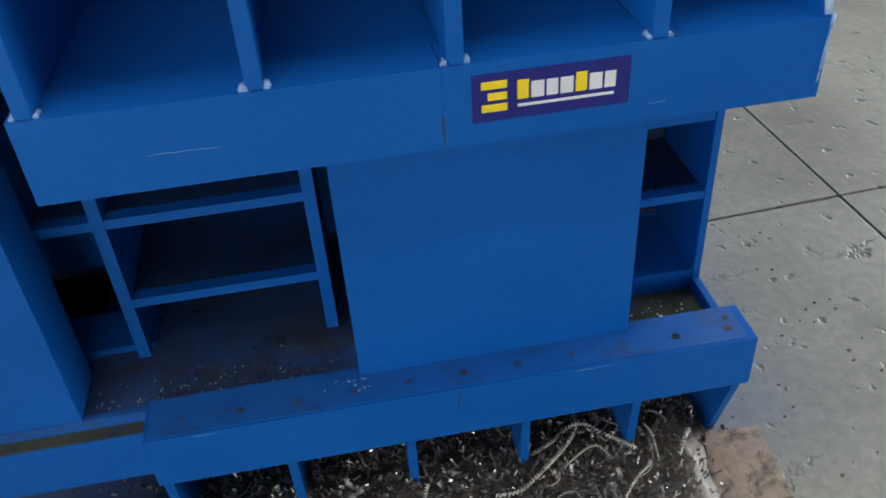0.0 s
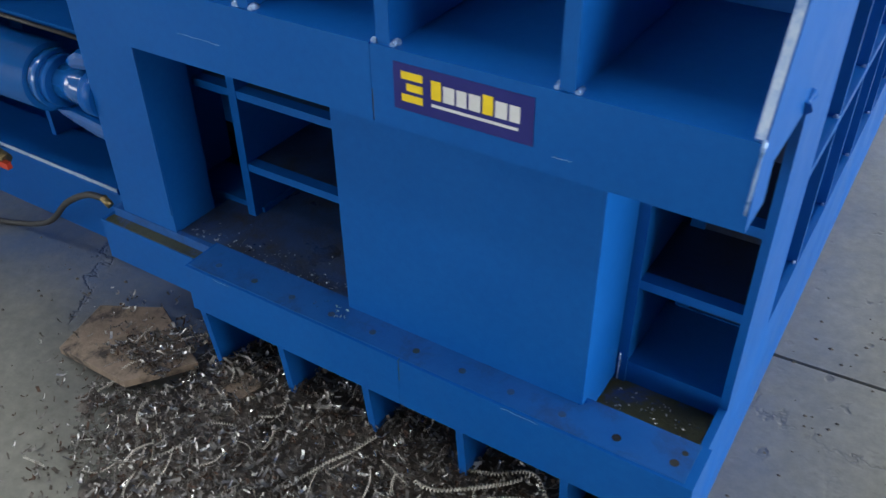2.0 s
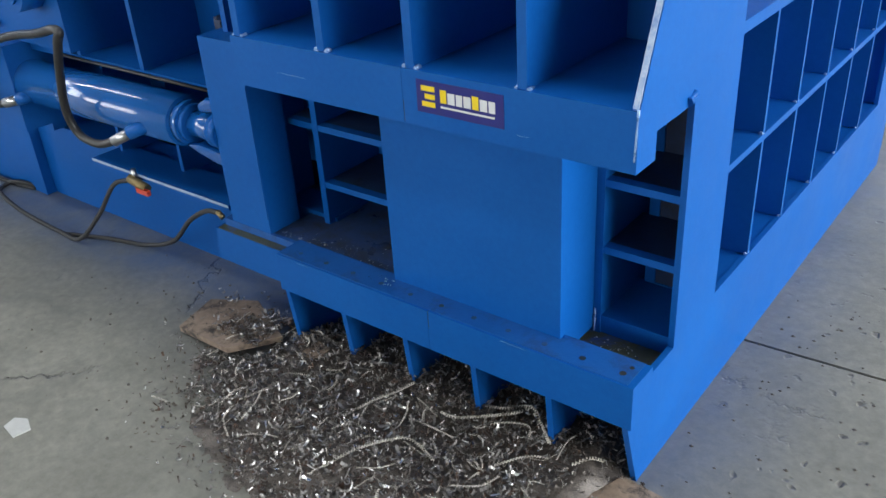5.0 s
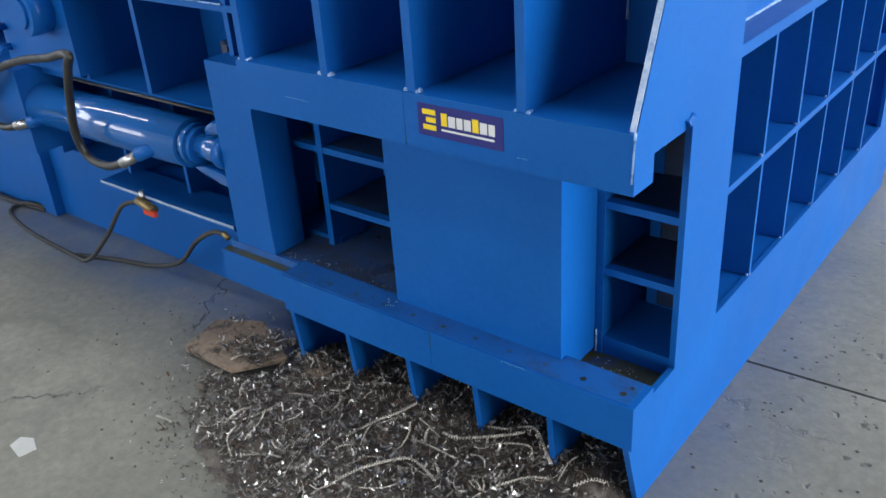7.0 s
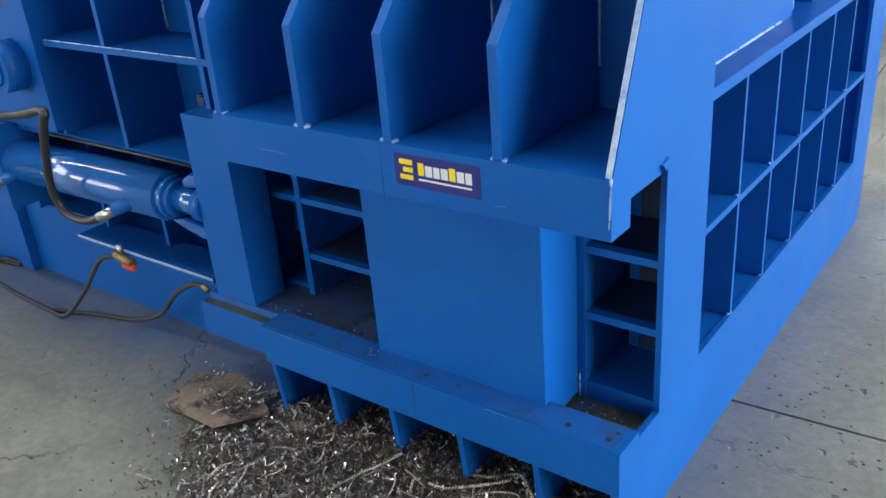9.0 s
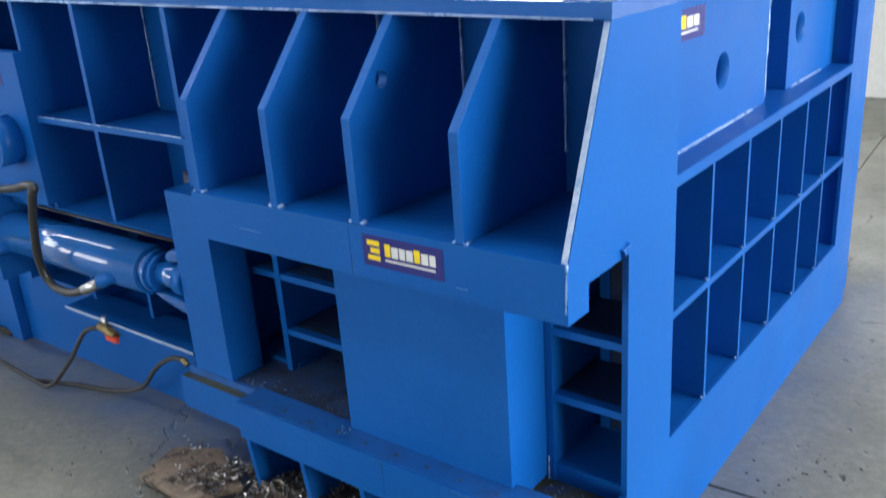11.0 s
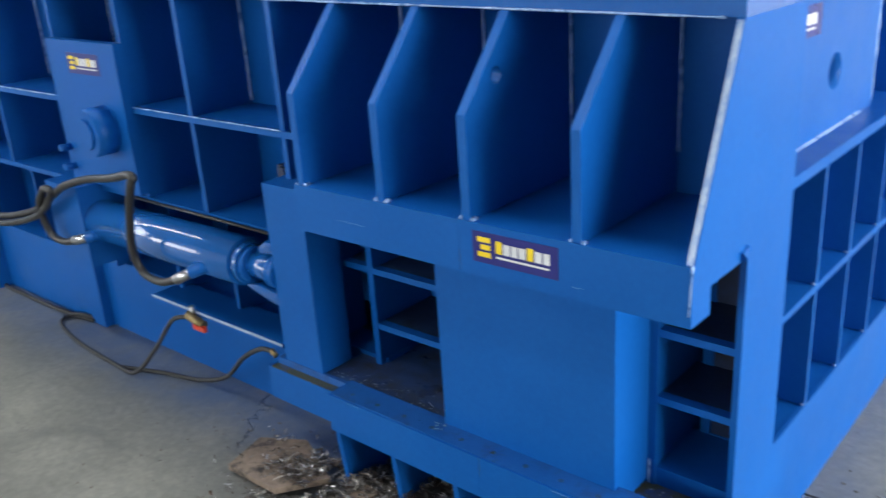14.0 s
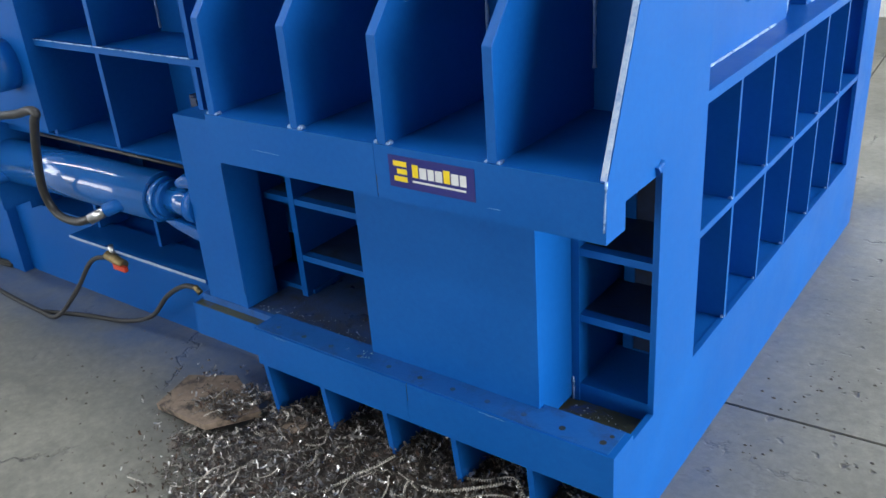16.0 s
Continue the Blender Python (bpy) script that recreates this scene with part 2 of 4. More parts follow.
def rod(bm, a, b, r, n=20, r2=None):
    """A solid round bar from a to b."""
    a, b = Vector(a), Vector(b)
    q = (b - a).to_track_quat('Z', 'Y')
    r2 = r if r2 is None else r2
    ring = [[bm.verts.new(p + q @ Vector((rr * math.cos(2 * math.pi * i / n), rr * math.sin(2 * math.pi * i / n), 0)))
             for i in range(n)] for p, rr in ((a, r), (b, r2))]
    for i in range(n):
        f = bm.faces.new((ring[0][i], ring[0][(i + 1) % n], ring[1][(i + 1) % n], ring[1][i]))
        f.smooth = True
    bm.faces.new(ring[0][::-1])
    bm.faces.new(ring[1])
    return bm


def smooth_path(points, steps=8):
    """Catmull-Rom through the points."""
    pts = [Vector(p) for p in points]
    pts = [pts[0] * 2 - pts[1]] + pts + [pts[-1] * 2 - pts[-2]]
    out = []
    for i in range(1, len(pts) - 2):
        p0, p1, p2, p3 = pts[i - 1:i + 3]
        for k in range(steps):
            t = k / steps
            out.append(0.5 * (2 * p1 + (p2 - p0) * t + (2 * p0 - 5 * p1 + 4 * p2 - p3) * t * t + (3 * p1 - p0 - 3 * p2 + p3) * t ** 3))
    out.append(pts[-2])
    return out


def tube(bm, path, r, n=10):
    """A round tube along a path."""
    prev, side = None, Vector((0, 0, 1))
    for i, p in enumerate(path):
        d = (path[min(i + 1, len(path) - 1)] - path[max(i - 1, 0)]).normalized()
        side = side - d * side.dot(d)
        side = side.normalized() if side.length > 1e-4 else d.orthogonal().normalized()
        up = d.cross(side)
        ring = [bm.verts.new(p + (side * math.cos(2 * math.pi * k / n) + up * math.sin(2 * math.pi * k / n)) * r) for k in range(n)]
        if prev:
            for k in range(n):
                f = bm.faces.new((prev[k], prev[(k + 1) % n], ring[(k + 1) % n], ring[k]))
                f.smooth = True
        else:
            bm.faces.new(ring[::-1])
        prev = ring
    bm.faces.new(prev)
    return bm


RISE = 0.042


def part(name, bm, mat, parent=None, label="", bevel=0.0):
    """Links a bmesh as one mesh object under a thing or a part. The shear's upper works rise slightly to the west."""
    root = parent
    while root and root.parent:
        root = root.parent
    if root and root.name == "scrap_shear":
        for v in bm.verts:
            v.co.z += RISE * max(0.0, v.co.z - 1.0) * max(0.0, -v.co.x)
    if bevel:
        bmesh.ops.bevel(bm, geom=[e for e in bm.edges if e.calc_face_angle(0) > 0.6], offset=bevel, segments=2, affect='EDGES', profile=0.6)
    me = bpy.data.meshes.new(name)
    bm.to_mesh(me)
    bm.free()
    me.materials.append(mat)
    ob = new(name, me)
    ob.parent = parent
    if label:
        ob["label"] = label
    return ob


def thing(name, label, category, group="", kind="", at=(0, 0, 0)):
    ob = tagged(new(name), label, category, group, kind)
    ob.location = at
    return ob


def bead(bm, a, b, r, rnd, gap=0.011):
    """A lumpy weld seam from a to b."""
    a, b = Vector(a), Vector(b)
    n = max(2, int((b - a).length / gap))
    prev = None
    d = (b - a).normalized()
    s = d.orthogonal().normalized()
    u = d.cross(s)
    for i in range(n + 1):
        c = a.lerp(b, i / n)
        rr = r * rnd.uniform(0.55, 1.25)
        ring = [bm.verts.new(c + (s * math.cos(k * math.pi / 3) + u * math.sin(k * math.pi / 3)) * rr) for k in range(6)]
        if prev:
            for k in range(6):
                bm.faces.new((prev[k], prev[(k + 1) % 6], ring[(k + 1) % 6], ring[k])).smooth = True
        else:
            bm.faces.new(ring[::-1])
        prev = ring
    bm.faces.new(prev)
    return bm


# ---- hall ----
FX0, FX1, FY0, FY1 = -16.0, 12.0, -12.0, 14.0
floor = tagged(new("floor"), "worn grey concrete floor with cracks and oil stains", "floor", kind="structure")
part("floor_bed", boxes((FX0 - 3, FX1 + 3, FY0 - 3, FY1 + 3, -0.20, -0.035)), JOINT, floor)
LAID = pose(0.765, 0.893, 0, rz=3.0)
SLABS = [boxes((x0 + 0.0045, x1 - 0.0045, y0 + 0.0045, y1 - 0.0045, -0.05, 0.0))
         for x0, x1, ys in ((-18.5, -8.5, (-14.6, -5.2, 14.8)), (-8.5, 0.0, (-14.6, -5.2)), (-8.5, 0.0, (6.0, 14.8)), (-1.0, 0.0, (0.0, 6.0)),
                            (0.0, 4.1, (-14.6, -8.3, -4.1, 0.0, 4.1, 8.4, 14.8)), (4.1, 7.8, (-14.6, -4.1, 0.0, 4.1, 14.8)), (7.8, 12.9, (-14.6, 0.0, 14.8)))
         for y0, y1 in zip(ys, ys[1:])]
SLABS.append(prism("z", -0.05, 0.0, [(-8.4955, -5.1955), (-0.0045, -5.1955), (-0.0045, -0.0045), (-1.0045, -0.0045), (-1.0045, 5.9955), (-8.4955, 5.9955)]))
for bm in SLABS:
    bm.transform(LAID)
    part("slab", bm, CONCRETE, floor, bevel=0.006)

wall_east = tagged(new("wall_east"), "grey plastered hall wall with a wide gate opening", "wall", kind="structure")
part("wall", boxes((11.8, 12.1, FY0, -3.3, 0, 8), (11.8, 12.1, 10.5, FY1, 0, 8), (11.8, 12.1, -3.3, 10.5, 5.8, 8)), WALL, wall_east)
wall_north = tagged(new("wall_north"), "grey plastered hall wall with a high window band", "wall", kind="structure")
part("wall", boxes((FX0, FX1, 13.8, 14.1, 0, 2.5), (FX0, FX1, 13.8, 14.1, 5.9, 8), (FX0, -11.2, 13.8, 14.1, 2.5, 5.9), (5.2, FX1, 13.8, 14.1, 2.5, 5.9)), WALL, wall_north)
wall_west = tagged(new("wall_west"), "grey plastered hall wall with a wide high window", "wall", kind="structure")
part("wall", boxes((-16.1, -15.8, FY0, -9.8, 0, 8), (-16.1, -15.8, 0.7, FY1, 0, 8), (-16.1, -15.8, -9.8, 0.7, 6.0, 8), (-16.1, -15.8, -9.8, 0.7, 0, 1.4)), WALL, wall_west)
# the window band here is made up to hold the south fill lamp
wall_south = tagged(new("wall_south"), "unseen grey hall wall with a band opened for the fill lamp", "wall", kind="structure")
part("wall", boxes((FX0, FX1, -12.1, -11.8, 0, 1.5), (FX0, FX1, -12.1, -11.8, 4.3, 8), (FX0, -13.7, -12.1, -11.8, 1.5, 4.3), (0.7, FX1, -12.1, -11.8, 1.5, 4.3)), WALL, wall_south)
part("ceiling", boxes((FX0, FX1, FY0, -3.2, 7.9, 8.1), (FX0, -15.6, -3.2, -2.6, 7.9, 8.1), (-0.4, FX1, -3.2, -2.6, 7.9, 8.1), (FX0, FX1, -2.6, 0.7, 7.9, 8.1), (FX0, FX1, 2.5, FY1, 7.9, 8.1), (FX0, -6.2, 0.7, 2.5, 7.9, 8.1), (4.2, FX1, 0.7, 2.5, 7.9, 8.1)), ROOF)
tagged(bpy.data.objects["ceiling"], "grey sheet roof with skylight strips", "ceiling", kind="structure")

# ---- the shear ----
rnd = random.Random(4)
SHEAR = thing("scrap_shear", "large blue painted steel scrap shear with ribbed walls, standing on concrete", "machine")
TOP = 1.528
BACK = 0.45
def holed_plate(x0, x1, y0, y1, z0, z1, cy, cz, r, n=28):
    """An upright plate with a round hole through it."""
    bm = bmesh.new()
    rings, sides = [], []
    for x in (x0, x1):
        inner, outer = [], []
        for i in range(n):
            a = 2 * math.pi * i / n
            c, s = math.cos(a), math.sin(a)
            k = min((y1 - cy) / c if c > 1e-6 else (y0 - cy) / c if c < -1e-6 else 9, (z1 - cz) / s if s > 1e-6 else (z0 - cz) / s if s < -1e-6 else 9)
            inner.append(bm.verts.new((x, cy + r * c, cz + r * s)))
            outer.append(bm.verts.new((x, cy + k * c, cz + k * s)))
        corners = {}
        for yy, zz in ((y0, z0), (y0, z1), (y1, z0), (y1, z1)):
            corners[(yy, zz)] = bm.verts.new((x, yy, zz))
        for i in range(n):
            j = (i + 1) % n
            loop = [inner[i], outer[i]]
            a, b = outer[i].co, outer[j].co
            if abs(a.y - b.y) > 1e-5 and abs(a.z - b.z) > 1e-5:
                loop.append(min(corners.values(), key=lambda v: (v.co - a).length + (v.co - b).length))
            bm.faces.new(loop + [outer[j], inner[j]])
        rings.append(inner)
        sides.append(corners)
    for i in range(n):
        j = (i + 1) % n
        bm.faces.new((rings[0][i], rings[0][j], rings[1][j], rings[1][i])).smooth = True
    bmesh.ops.recalc_face_normals(bm, faces=bm.faces)
    near, far = sides
    low, high = ((y0, z0), (y0, z1)), ((y1, z0), (y1, z1))
    bm.faces.new((far[low[0]], far[low[1]], near[low[1]], near[low[0]]))
    bm.faces.new((near[high[0]], near[high[1]], far[high[1]], far[high[0]]))
    return bm



# lintel beam over the blade opening, in two lengths with a seam
part("lintel", boxes((-1.19, -0.5965, 0.0, 0.087, 0.908, 1.04)), BLUE, SHEAR, bevel=0.003)
part("lintel", boxes((-0.5935, 0.0, 0.0, 0.087, 0.908, 1.04)), BLUE, SHEAR, bevel=0.003)
part("seam_gap", boxes((-0.5966, -0.5934, 0.0012, 0.080, 0.912, 0.965)), GREASE, SHEAR)
part("seam_filler", boxes((-0.5966, -0.5934, 0.0006, 0.080, 0.965, 1.037)), BLUE, SHEAR)
part("lintel_back", boxes((-1.19, -0.016, 0.087, BACK, 0.985, 1.036)), BLUE, SHEAR)
# fins over the lintel
PROFILE = [(0.004, 1.04), (BACK, 1.04), (BACK, 1.494), (0.19, 1.494), (0.004, 1.285)]
FINS = (-1.165, -0.855, -0.572, -0.268)


def drilled_plate(x0, x1, outline, cy, cz, r, n=24):
    """An upright convex plate across x with a round hole drilled through it."""
    turns = sorted([2 * math.pi * i / n for i in range(n)] + [math.atan2(z - cz, y - cy) % (2 * math.pi) for y, z in outline])
    bm = bmesh.new()
    rims = []
    for x in (x0, x1):
        inner, outer = [], []
        for a in turns:
            c, d, reach = math.cos(a), math.sin(a), 9.0
            for (ay, az), (by, bz) in zip(outline, outline[1:] + outline[:1]):
                ey, ez = by - ay, bz - az
                det = c * ez - d * ey
                if abs(det) > 1e-9:
                    k = ((ay - cy) * ez - (az - cz) * ey) / det
                    if k > 0:
                        reach = min(reach, k)
            inner.append(bm.verts.new((x, cy + r * c, cz + r * d)))
            outer.append(bm.verts.new((x, cy + reach * c, cz + reach * d)))
        rims.append((inner, outer))
    m = len(turns)
    for i in range(m):
        j = (i + 1) % m
        for inner, outer in rims:
            bm.faces.new((inner[i], outer[i], outer[j], inner[j]))
        for k in (0, 1):
            bm.faces.new((rims[0][k][i], rims[0][k][j], rims[1][k][j], rims[1][k][i]))
    bmesh.ops.recalc_face_normals(bm, faces=bm.faces)
    return bm


for fx in FINS:
    if fx == -0.572:
        part("fin", drilled_plate(fx - 0.0125, fx + 0.0125, PROFILE, 0.126, 1.354, 0.020), BLUE, SHEAR)
    else:
        part("fin", prism("x", fx - 0.0125, fx + 0.0125, PROFILE), BLUE, SHEAR, bevel=0.002)
# side plate: stiles, sill, cheek and toe
part("side_stile", boxes((-0.016, 0, 0.276, 0.535, 0.0, TOP - 0.034)), BLUE, SHEAR)
part("side_stile", boxes((-0.016, 0, 2.19, 2.42, 0.0, TOP - 0.034)), BLUE, SHEAR)
part("side_sill", boxes((-0.016, 0, 0.535, 2.19, 0.0, 0.345)), BLUE, SHEAR)
part("side_cheek", prism("x", -0.016, 0, [(0.004, 1.04), (0.087, 1.04), (0.087, 0.972), (0.276, 0.972), (0.276, TOP - 0.034), (0.19, TOP - 0.034)]), BLUE, SHEAR)
part("side_toe", prism("x", -0.016, 0, [(0.105, 0.0), (0.276, 0.0), (0.276, 0.318), (0.157, 0.318), (0.152, 0.2315), (0.032, 0.2315)]), BLUE, SHEAR)
part("scuffed_edge", prism("x", -0.0145, -0.002, [(0.0005, 1.045), (0.0036, 1.045), (0.1885, 1.49), (0.1855, 1.49)]), RAW_EDGE, SHEAR, "scuffed bare metal edge")
# ribs in the side window
part("ledge", boxes((-0.14, 0.0, 0.535, 2.19, 1.055, 1.085)), BLUE, SHEAR, bevel=0.002)
part("side_rail", boxes((-0.16, -0.001, 0.535, 2.19, 0.70, 0.720)), BLUE, SHEAR)
SIDE_RIBS = (0.785, 1.065, 1.35, 1.635, 1.91)
for vy in SIDE_RIBS:
    for z0, z1 in ((0.345, 0.70), (0.720, 1.055)):
        part("side_rib", boxes((-0.16, -0.002, vy - 0.007, vy + 0.007, z0, z1)), BLUE, SHEAR)
part("side_back", boxes((-0.19, -0.16, 0.50, 2.25, 0.30, 1.055)), BLUE, SHEAR)
part("window_floor", boxes((-0.16, -0.016, 0.50, 2.25, 0.315, 0.343)), BLUE, SHEAR)
part("upper_back", boxes((-0.18, -0.15, 0.5, 2.42, 1.085, 1.494)), BLUE, SHEAR)
part("lifting_plate", holed_plate(-0.148, -0.08, 0.50, 1.41, 1.085, 1.494, 1.03, 1.25, 0.052), BLUE, SHEAR)
part("recess_plate", boxes((-0.24, -0.20, 1.40, 1.64, 1.085, 1.494)), BLUE, SHEAR)
part("lifting_plate", holed_plate(-0.148, -0.08, 1.63, 2.20, 1.085, 1.494, 1.75, 1.277, 0.052), BLUE, SHEAR)
part("window_end", boxes((-0.18, -0.016, 2.205, 2.235, 0.345, 1.494)), BLUE, SHEAR)
# top plates round the feed box
part("top_front", boxes((-4.07, 0.002, 0.187, 0.58, TOP - 0.034, TOP)), GLOSS_BLUE, SHEAR, bevel=0.002)
part("worn_top_strip", boxes((-3.1, -0.31, 0.20, 0.574, TOP, TOP + 0.002)), POLISHED, SHEAR, "polished bare steel top strip")
part("top_side", boxes((-0.41, 0.002, 0.58, 2.42, TOP - 0.034, TOP)), GLOSS_BLUE, SHEAR)
part("inner_front_wall", boxes((-4.04, -0.41, 0.54, 0.58, 0.4, TOP - 0.034)), BLUE, SHEAR)
part("inner_side_wall", boxes((-0.41, -0.38, 0.58, 2.42, 0.4, TOP - 0.034)), BLUE, SHEAR)
part("rear_wall", boxes((-4.07, -0.03, 2.42, 2.60, 0.0, 1.655)), BLUE, SHEAR)
part("rear_block", boxes((-1.03, -0.45, 1.80, 2.42, 0.43, 1.80)), BLUE, SHEAR, bevel=0.004)
part("box_floor", boxes((-4.04, -0.41, 0.58, 2.42, 0.4, 0.43)), BLUE_WORN, SHEAR)
part("socket_tube", boxes((-0.40, -0.33, 1.35, 1.43, TOP, TOP + 0.065)), RUBBER, SHEAR, "dark open square tube")
part("sensor_bracket", boxes((-0.19, -0.10, 1.78, 1.90, TOP, TOP + 0.010), (-0.19, -0.182, 1.78, 1.90, TOP, TOP + 0.04)), STEEL, SHEAR, "bright zinc bracket")
part("rim_scrap", boxes((-0.40, -0.375, 0.96, 0.985, TOP, TOP + 0.010)), STEEL, SHEAR, "small bright steel scrap")
arm = part("lid_arm", prism("y", 1.47, 1.58, [(-2.36, 1.46), (-1.95, 1.46), (-3.75, 1.885), (-3.97, 1.855)]), plain("arm_grey", (0.20, 0.17, 0.13), 0.5), SHEAR, "grey steel lid arm")
part("arm_edge", prism("y", 1.455, 1.60, [(-1.95, 1.46), (-1.935, 1.463), (-3.735, 1.893), (-3.76, 1.887)]), YELLOW_PAINT, arm, "yellow painted edge")
part("arm_rod", rod(bmesh.new(), (-2.32, 1.43, 1.465), (-3.90, 1.43, 1.87), 0.024, 16), POLISHED, arm, "bright chrome rod")
part("drum_lug", rod(bmesh.new(), (-3.25, 1.85, 1.60), (-3.19, 1.85, 1.60), 0.07, 24), BLUE, SHEAR)
part("lug_post", boxes((-3.24, -3.20, 1.83, 1.87, 0.43, 1.56)), BLUE, SHEAR)
part("lid_marker", rod(bmesh.new(), (-3.40, 1.60, 1.79), (-3.20, 1.60, 1.77), 0.05, 20), YELLOW_PAINT, SHEAR, "yellow painted cap")
# wall behind the fins, ribs and rails to the west
part("front_wall", boxes((-4.04, -1.59, BACK, BACK + 0.03, 0.36, TOP - 0.034), (-1.59, -0.016, BACK, BACK + 0.03, 0.986, TOP - 0.034)), BLUE, SHEAR)
part("end_wall", boxes((-4.07, -4.04, 0.187, 2.42, 0.0, TOP - 0.034)), BLUE, SHEAR)
WALL_RIBS = (-1.45, -1.94, -2.325, -2.83, -3.475)
for rx in WALL_RIBS:
    for z0, z1 in ((0.78, 1.10), (1.12, 1.494)):
        part("wall_rib", boxes((rx - 0.011, rx + 0.011, 0.19, BACK, z0, z1)), BLUE, SHEAR)
    part("lower_rib", boxes((rx - 0.009, rx + 0.009, 0.26, BACK, 0.36, 0.758)), BLUE, SHEAR)
part("wall_rail", boxes((-4.04, -1.178, 0.185, BACK, 1.10, 1.12)), BLUE, SHEAR)
part("wall_rail", boxes((-4.04, -1.50, 0.187, BACK, 0.758, 0.78)), BLUE, SHEAR)
part("base", boxes((-4.12, -1.19, 0.30, 0.42, 0.0, 0.36)), BLUE, SHEAR, bevel=0.003)
part("base_block", boxes((-4.14, -3.05, 0.255, 0.30, 0.0, 0.37)), BLUE, SHEAR, bevel=0.003)
# post beside the opening and its greasy guide
part("post", boxes((-1.50, -1.315, 0.12, 0.25, 0.3475, 0.972)), BLUE, SHEAR, bevel=0.003)
part("guide_strip", boxes((-1.54, -1.316, 0.118, 0.25, 0.319, 0.347), (-1.316, -1.192, 0.118, 0.1315, 0.319, 0.347)), BLUE_WORN, SHEAR, "scuffed oily guide strip", bevel=0.002)
part("bed_extension", boxes((-1.56, -1.19, 0.088, 0.30, 0.20, 0.319)), BLUE, SHEAR, bevel=0.002)
part("grease_film", boxes((-1.545, -1.20, 0.090, 0.117, 0.3194, 0.3225)), GREASE, SHEAR, "yellowed grease along the guide", bevel=0.001)
part("bed_shelf", boxes((-2.37, -1.56, 0.155, 0.31, 0.352, 0.372)), BLUE, SHEAR, bevel=0.002)
# pale strip that paints the highlight along the shelf's front edge
part("shelf_highlight", boxes((-2.37, -1.56, 0.1525, 0.155, 0.362, 0.3725)), RAW_EDGE, SHEAR, "pale strip painted as the shelf edge's highlight")
# bottom beam in two lengths, with its gussets
part("bottom_beam", boxes((-1.19, -0.5965, 0.026, 0.130, 0.232, 0.358)), BLUE, SHEAR, bevel=0.004)
part("bottom_beam", boxes((-0.5935, 0.012, 0.026, 0.130, 0.232, 0.358)), BLUE, SHEAR, bevel=0.004)
part("seam_gap", boxes((-0.5966, -0.5934, 0.0275, 0.13, 0.30, 0.3565)), GREASE, SHEAR)
part("seam_filler", boxes((-0.5966, -0.5934, 0.0266, 0.13, 0.235, 0.30)), BLUE, SHEAR)
part("bolt_strip", boxes((-1.183, -0.006, 0.033, 0.129, 0.3582, 0.3600)), BLUE_WORN, SHEAR, "scuffed oily bolting strip")
for k in range(11):
    bx = -1.12 + k * 0.1085
    hole = rod(bmesh.new(), (bx, 0.066, 0.3600), (bx, 0.066, 0.3606), 0.0085 if k > 8 else 0.0075, 18)
    part("bolt_hole", hole, RUBBER if k > 8 else OILY, SHEAR)
part("bolt_hole", rod(bmesh.new(), (-0.026, 0.096, 0.36), (-0.026, 0.096, 0.3606), 0.006, 14), RUBBER, SHEAR)
part("slide_bed", boxes((-1.314, -0.245, 0.1325, 0.62, 0.30, 0.345)), OILY, SHEAR, "oily slide bed with chips")
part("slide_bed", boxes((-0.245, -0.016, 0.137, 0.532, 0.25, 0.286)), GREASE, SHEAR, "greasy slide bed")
for gx in (-1.177, -0.936, -0.697, -0.459, -0.223):
    part("gusset", prism("x", gx - 0.009, gx + 0.009, [(0.036, 0.232), (0.32, 0.232), (0.32, 0.0), (0.060, 0.0)]), BLUE, SHEAR)
part("foot_wall", boxes((-1.19, -0.016, 0.32, 0.35, 0.0, 0.25)), BLUE, SHEAR)
# sliding knife carrier behind the lintel
part("knife_plate", boxes((-0.777, -0.230, 0.106, 0.276, 0.30, 0.980)), BLUE, SHEAR, bevel=0.003)
# recess walls and cover take the blue with shade coloured in
part("carrier_wall", boxes((-1.56, -0.19, 0.59, 0.62, 0.345, 0.981), (-0.19, -0.016, 0.505, 0.532, 0.287, 0.981)), INNER_SHADE, SHEAR, "inner wall coloured dark as shade")
part("carrier_cover", boxes((-1.56, -0.19, 0.24, 0.62, 0.981, 0.985), (-0.19, -0.016, 0.24, 0.532, 0.981, 0.985)), INNER_SHADE, SHEAR)
part("carrier_end", boxes((-1.59, -1.56, 0.26, 0.62, 0.346, 0.985)), INNER_SHADE, SHEAR)
for cx in (-1.21, -0.82):
    part("carrier_rib", boxes((cx - 0.012, cx + 0.012, 0.275, 0.59, 0.345, 0.981)), BLUE, SHEAR)


def carrier_rail(x0, x1, y0, cz, deep=0.59):
    """A shelf plate with a painted front edge; its top carries the recess shade as colour."""
    rail = part("carrier_rail", boxes((x0, x1, y0 + 0.03, deep, cz - 0.010, cz + 0.010)), INNER_SHADE, SHEAR, "shelf plate coloured dark as shade")
    part("rail_edge", boxes((x0, x1, y0, y0 + 0.03, cz - 0.010, cz + 0.010)), BLUE, rail, "blue painted edge")


for cz in (0.68, 0.487):
    carrier_rail(-1.198, -0.832, 0.277, cz)
carrier_rail(-1.335, -1.222, 0.277, 0.680)
part("carrier_rib", boxes((-0.248, -0.209, 0.278, 0.59, 0.285, 0.981)), BLUE, SHEAR)
for cz in (0.728, 0.541):
    carrier_rail(-0.209, -0.016, 0.28, cz, 0.505)
for cz in (0.645, 0.455):
    part("stop_block", boxes((-0.115, -0.016, 0.44, 0.505, cz + 0.012, cz + 0.072)), BLUE, SHEAR, bevel=0.004)
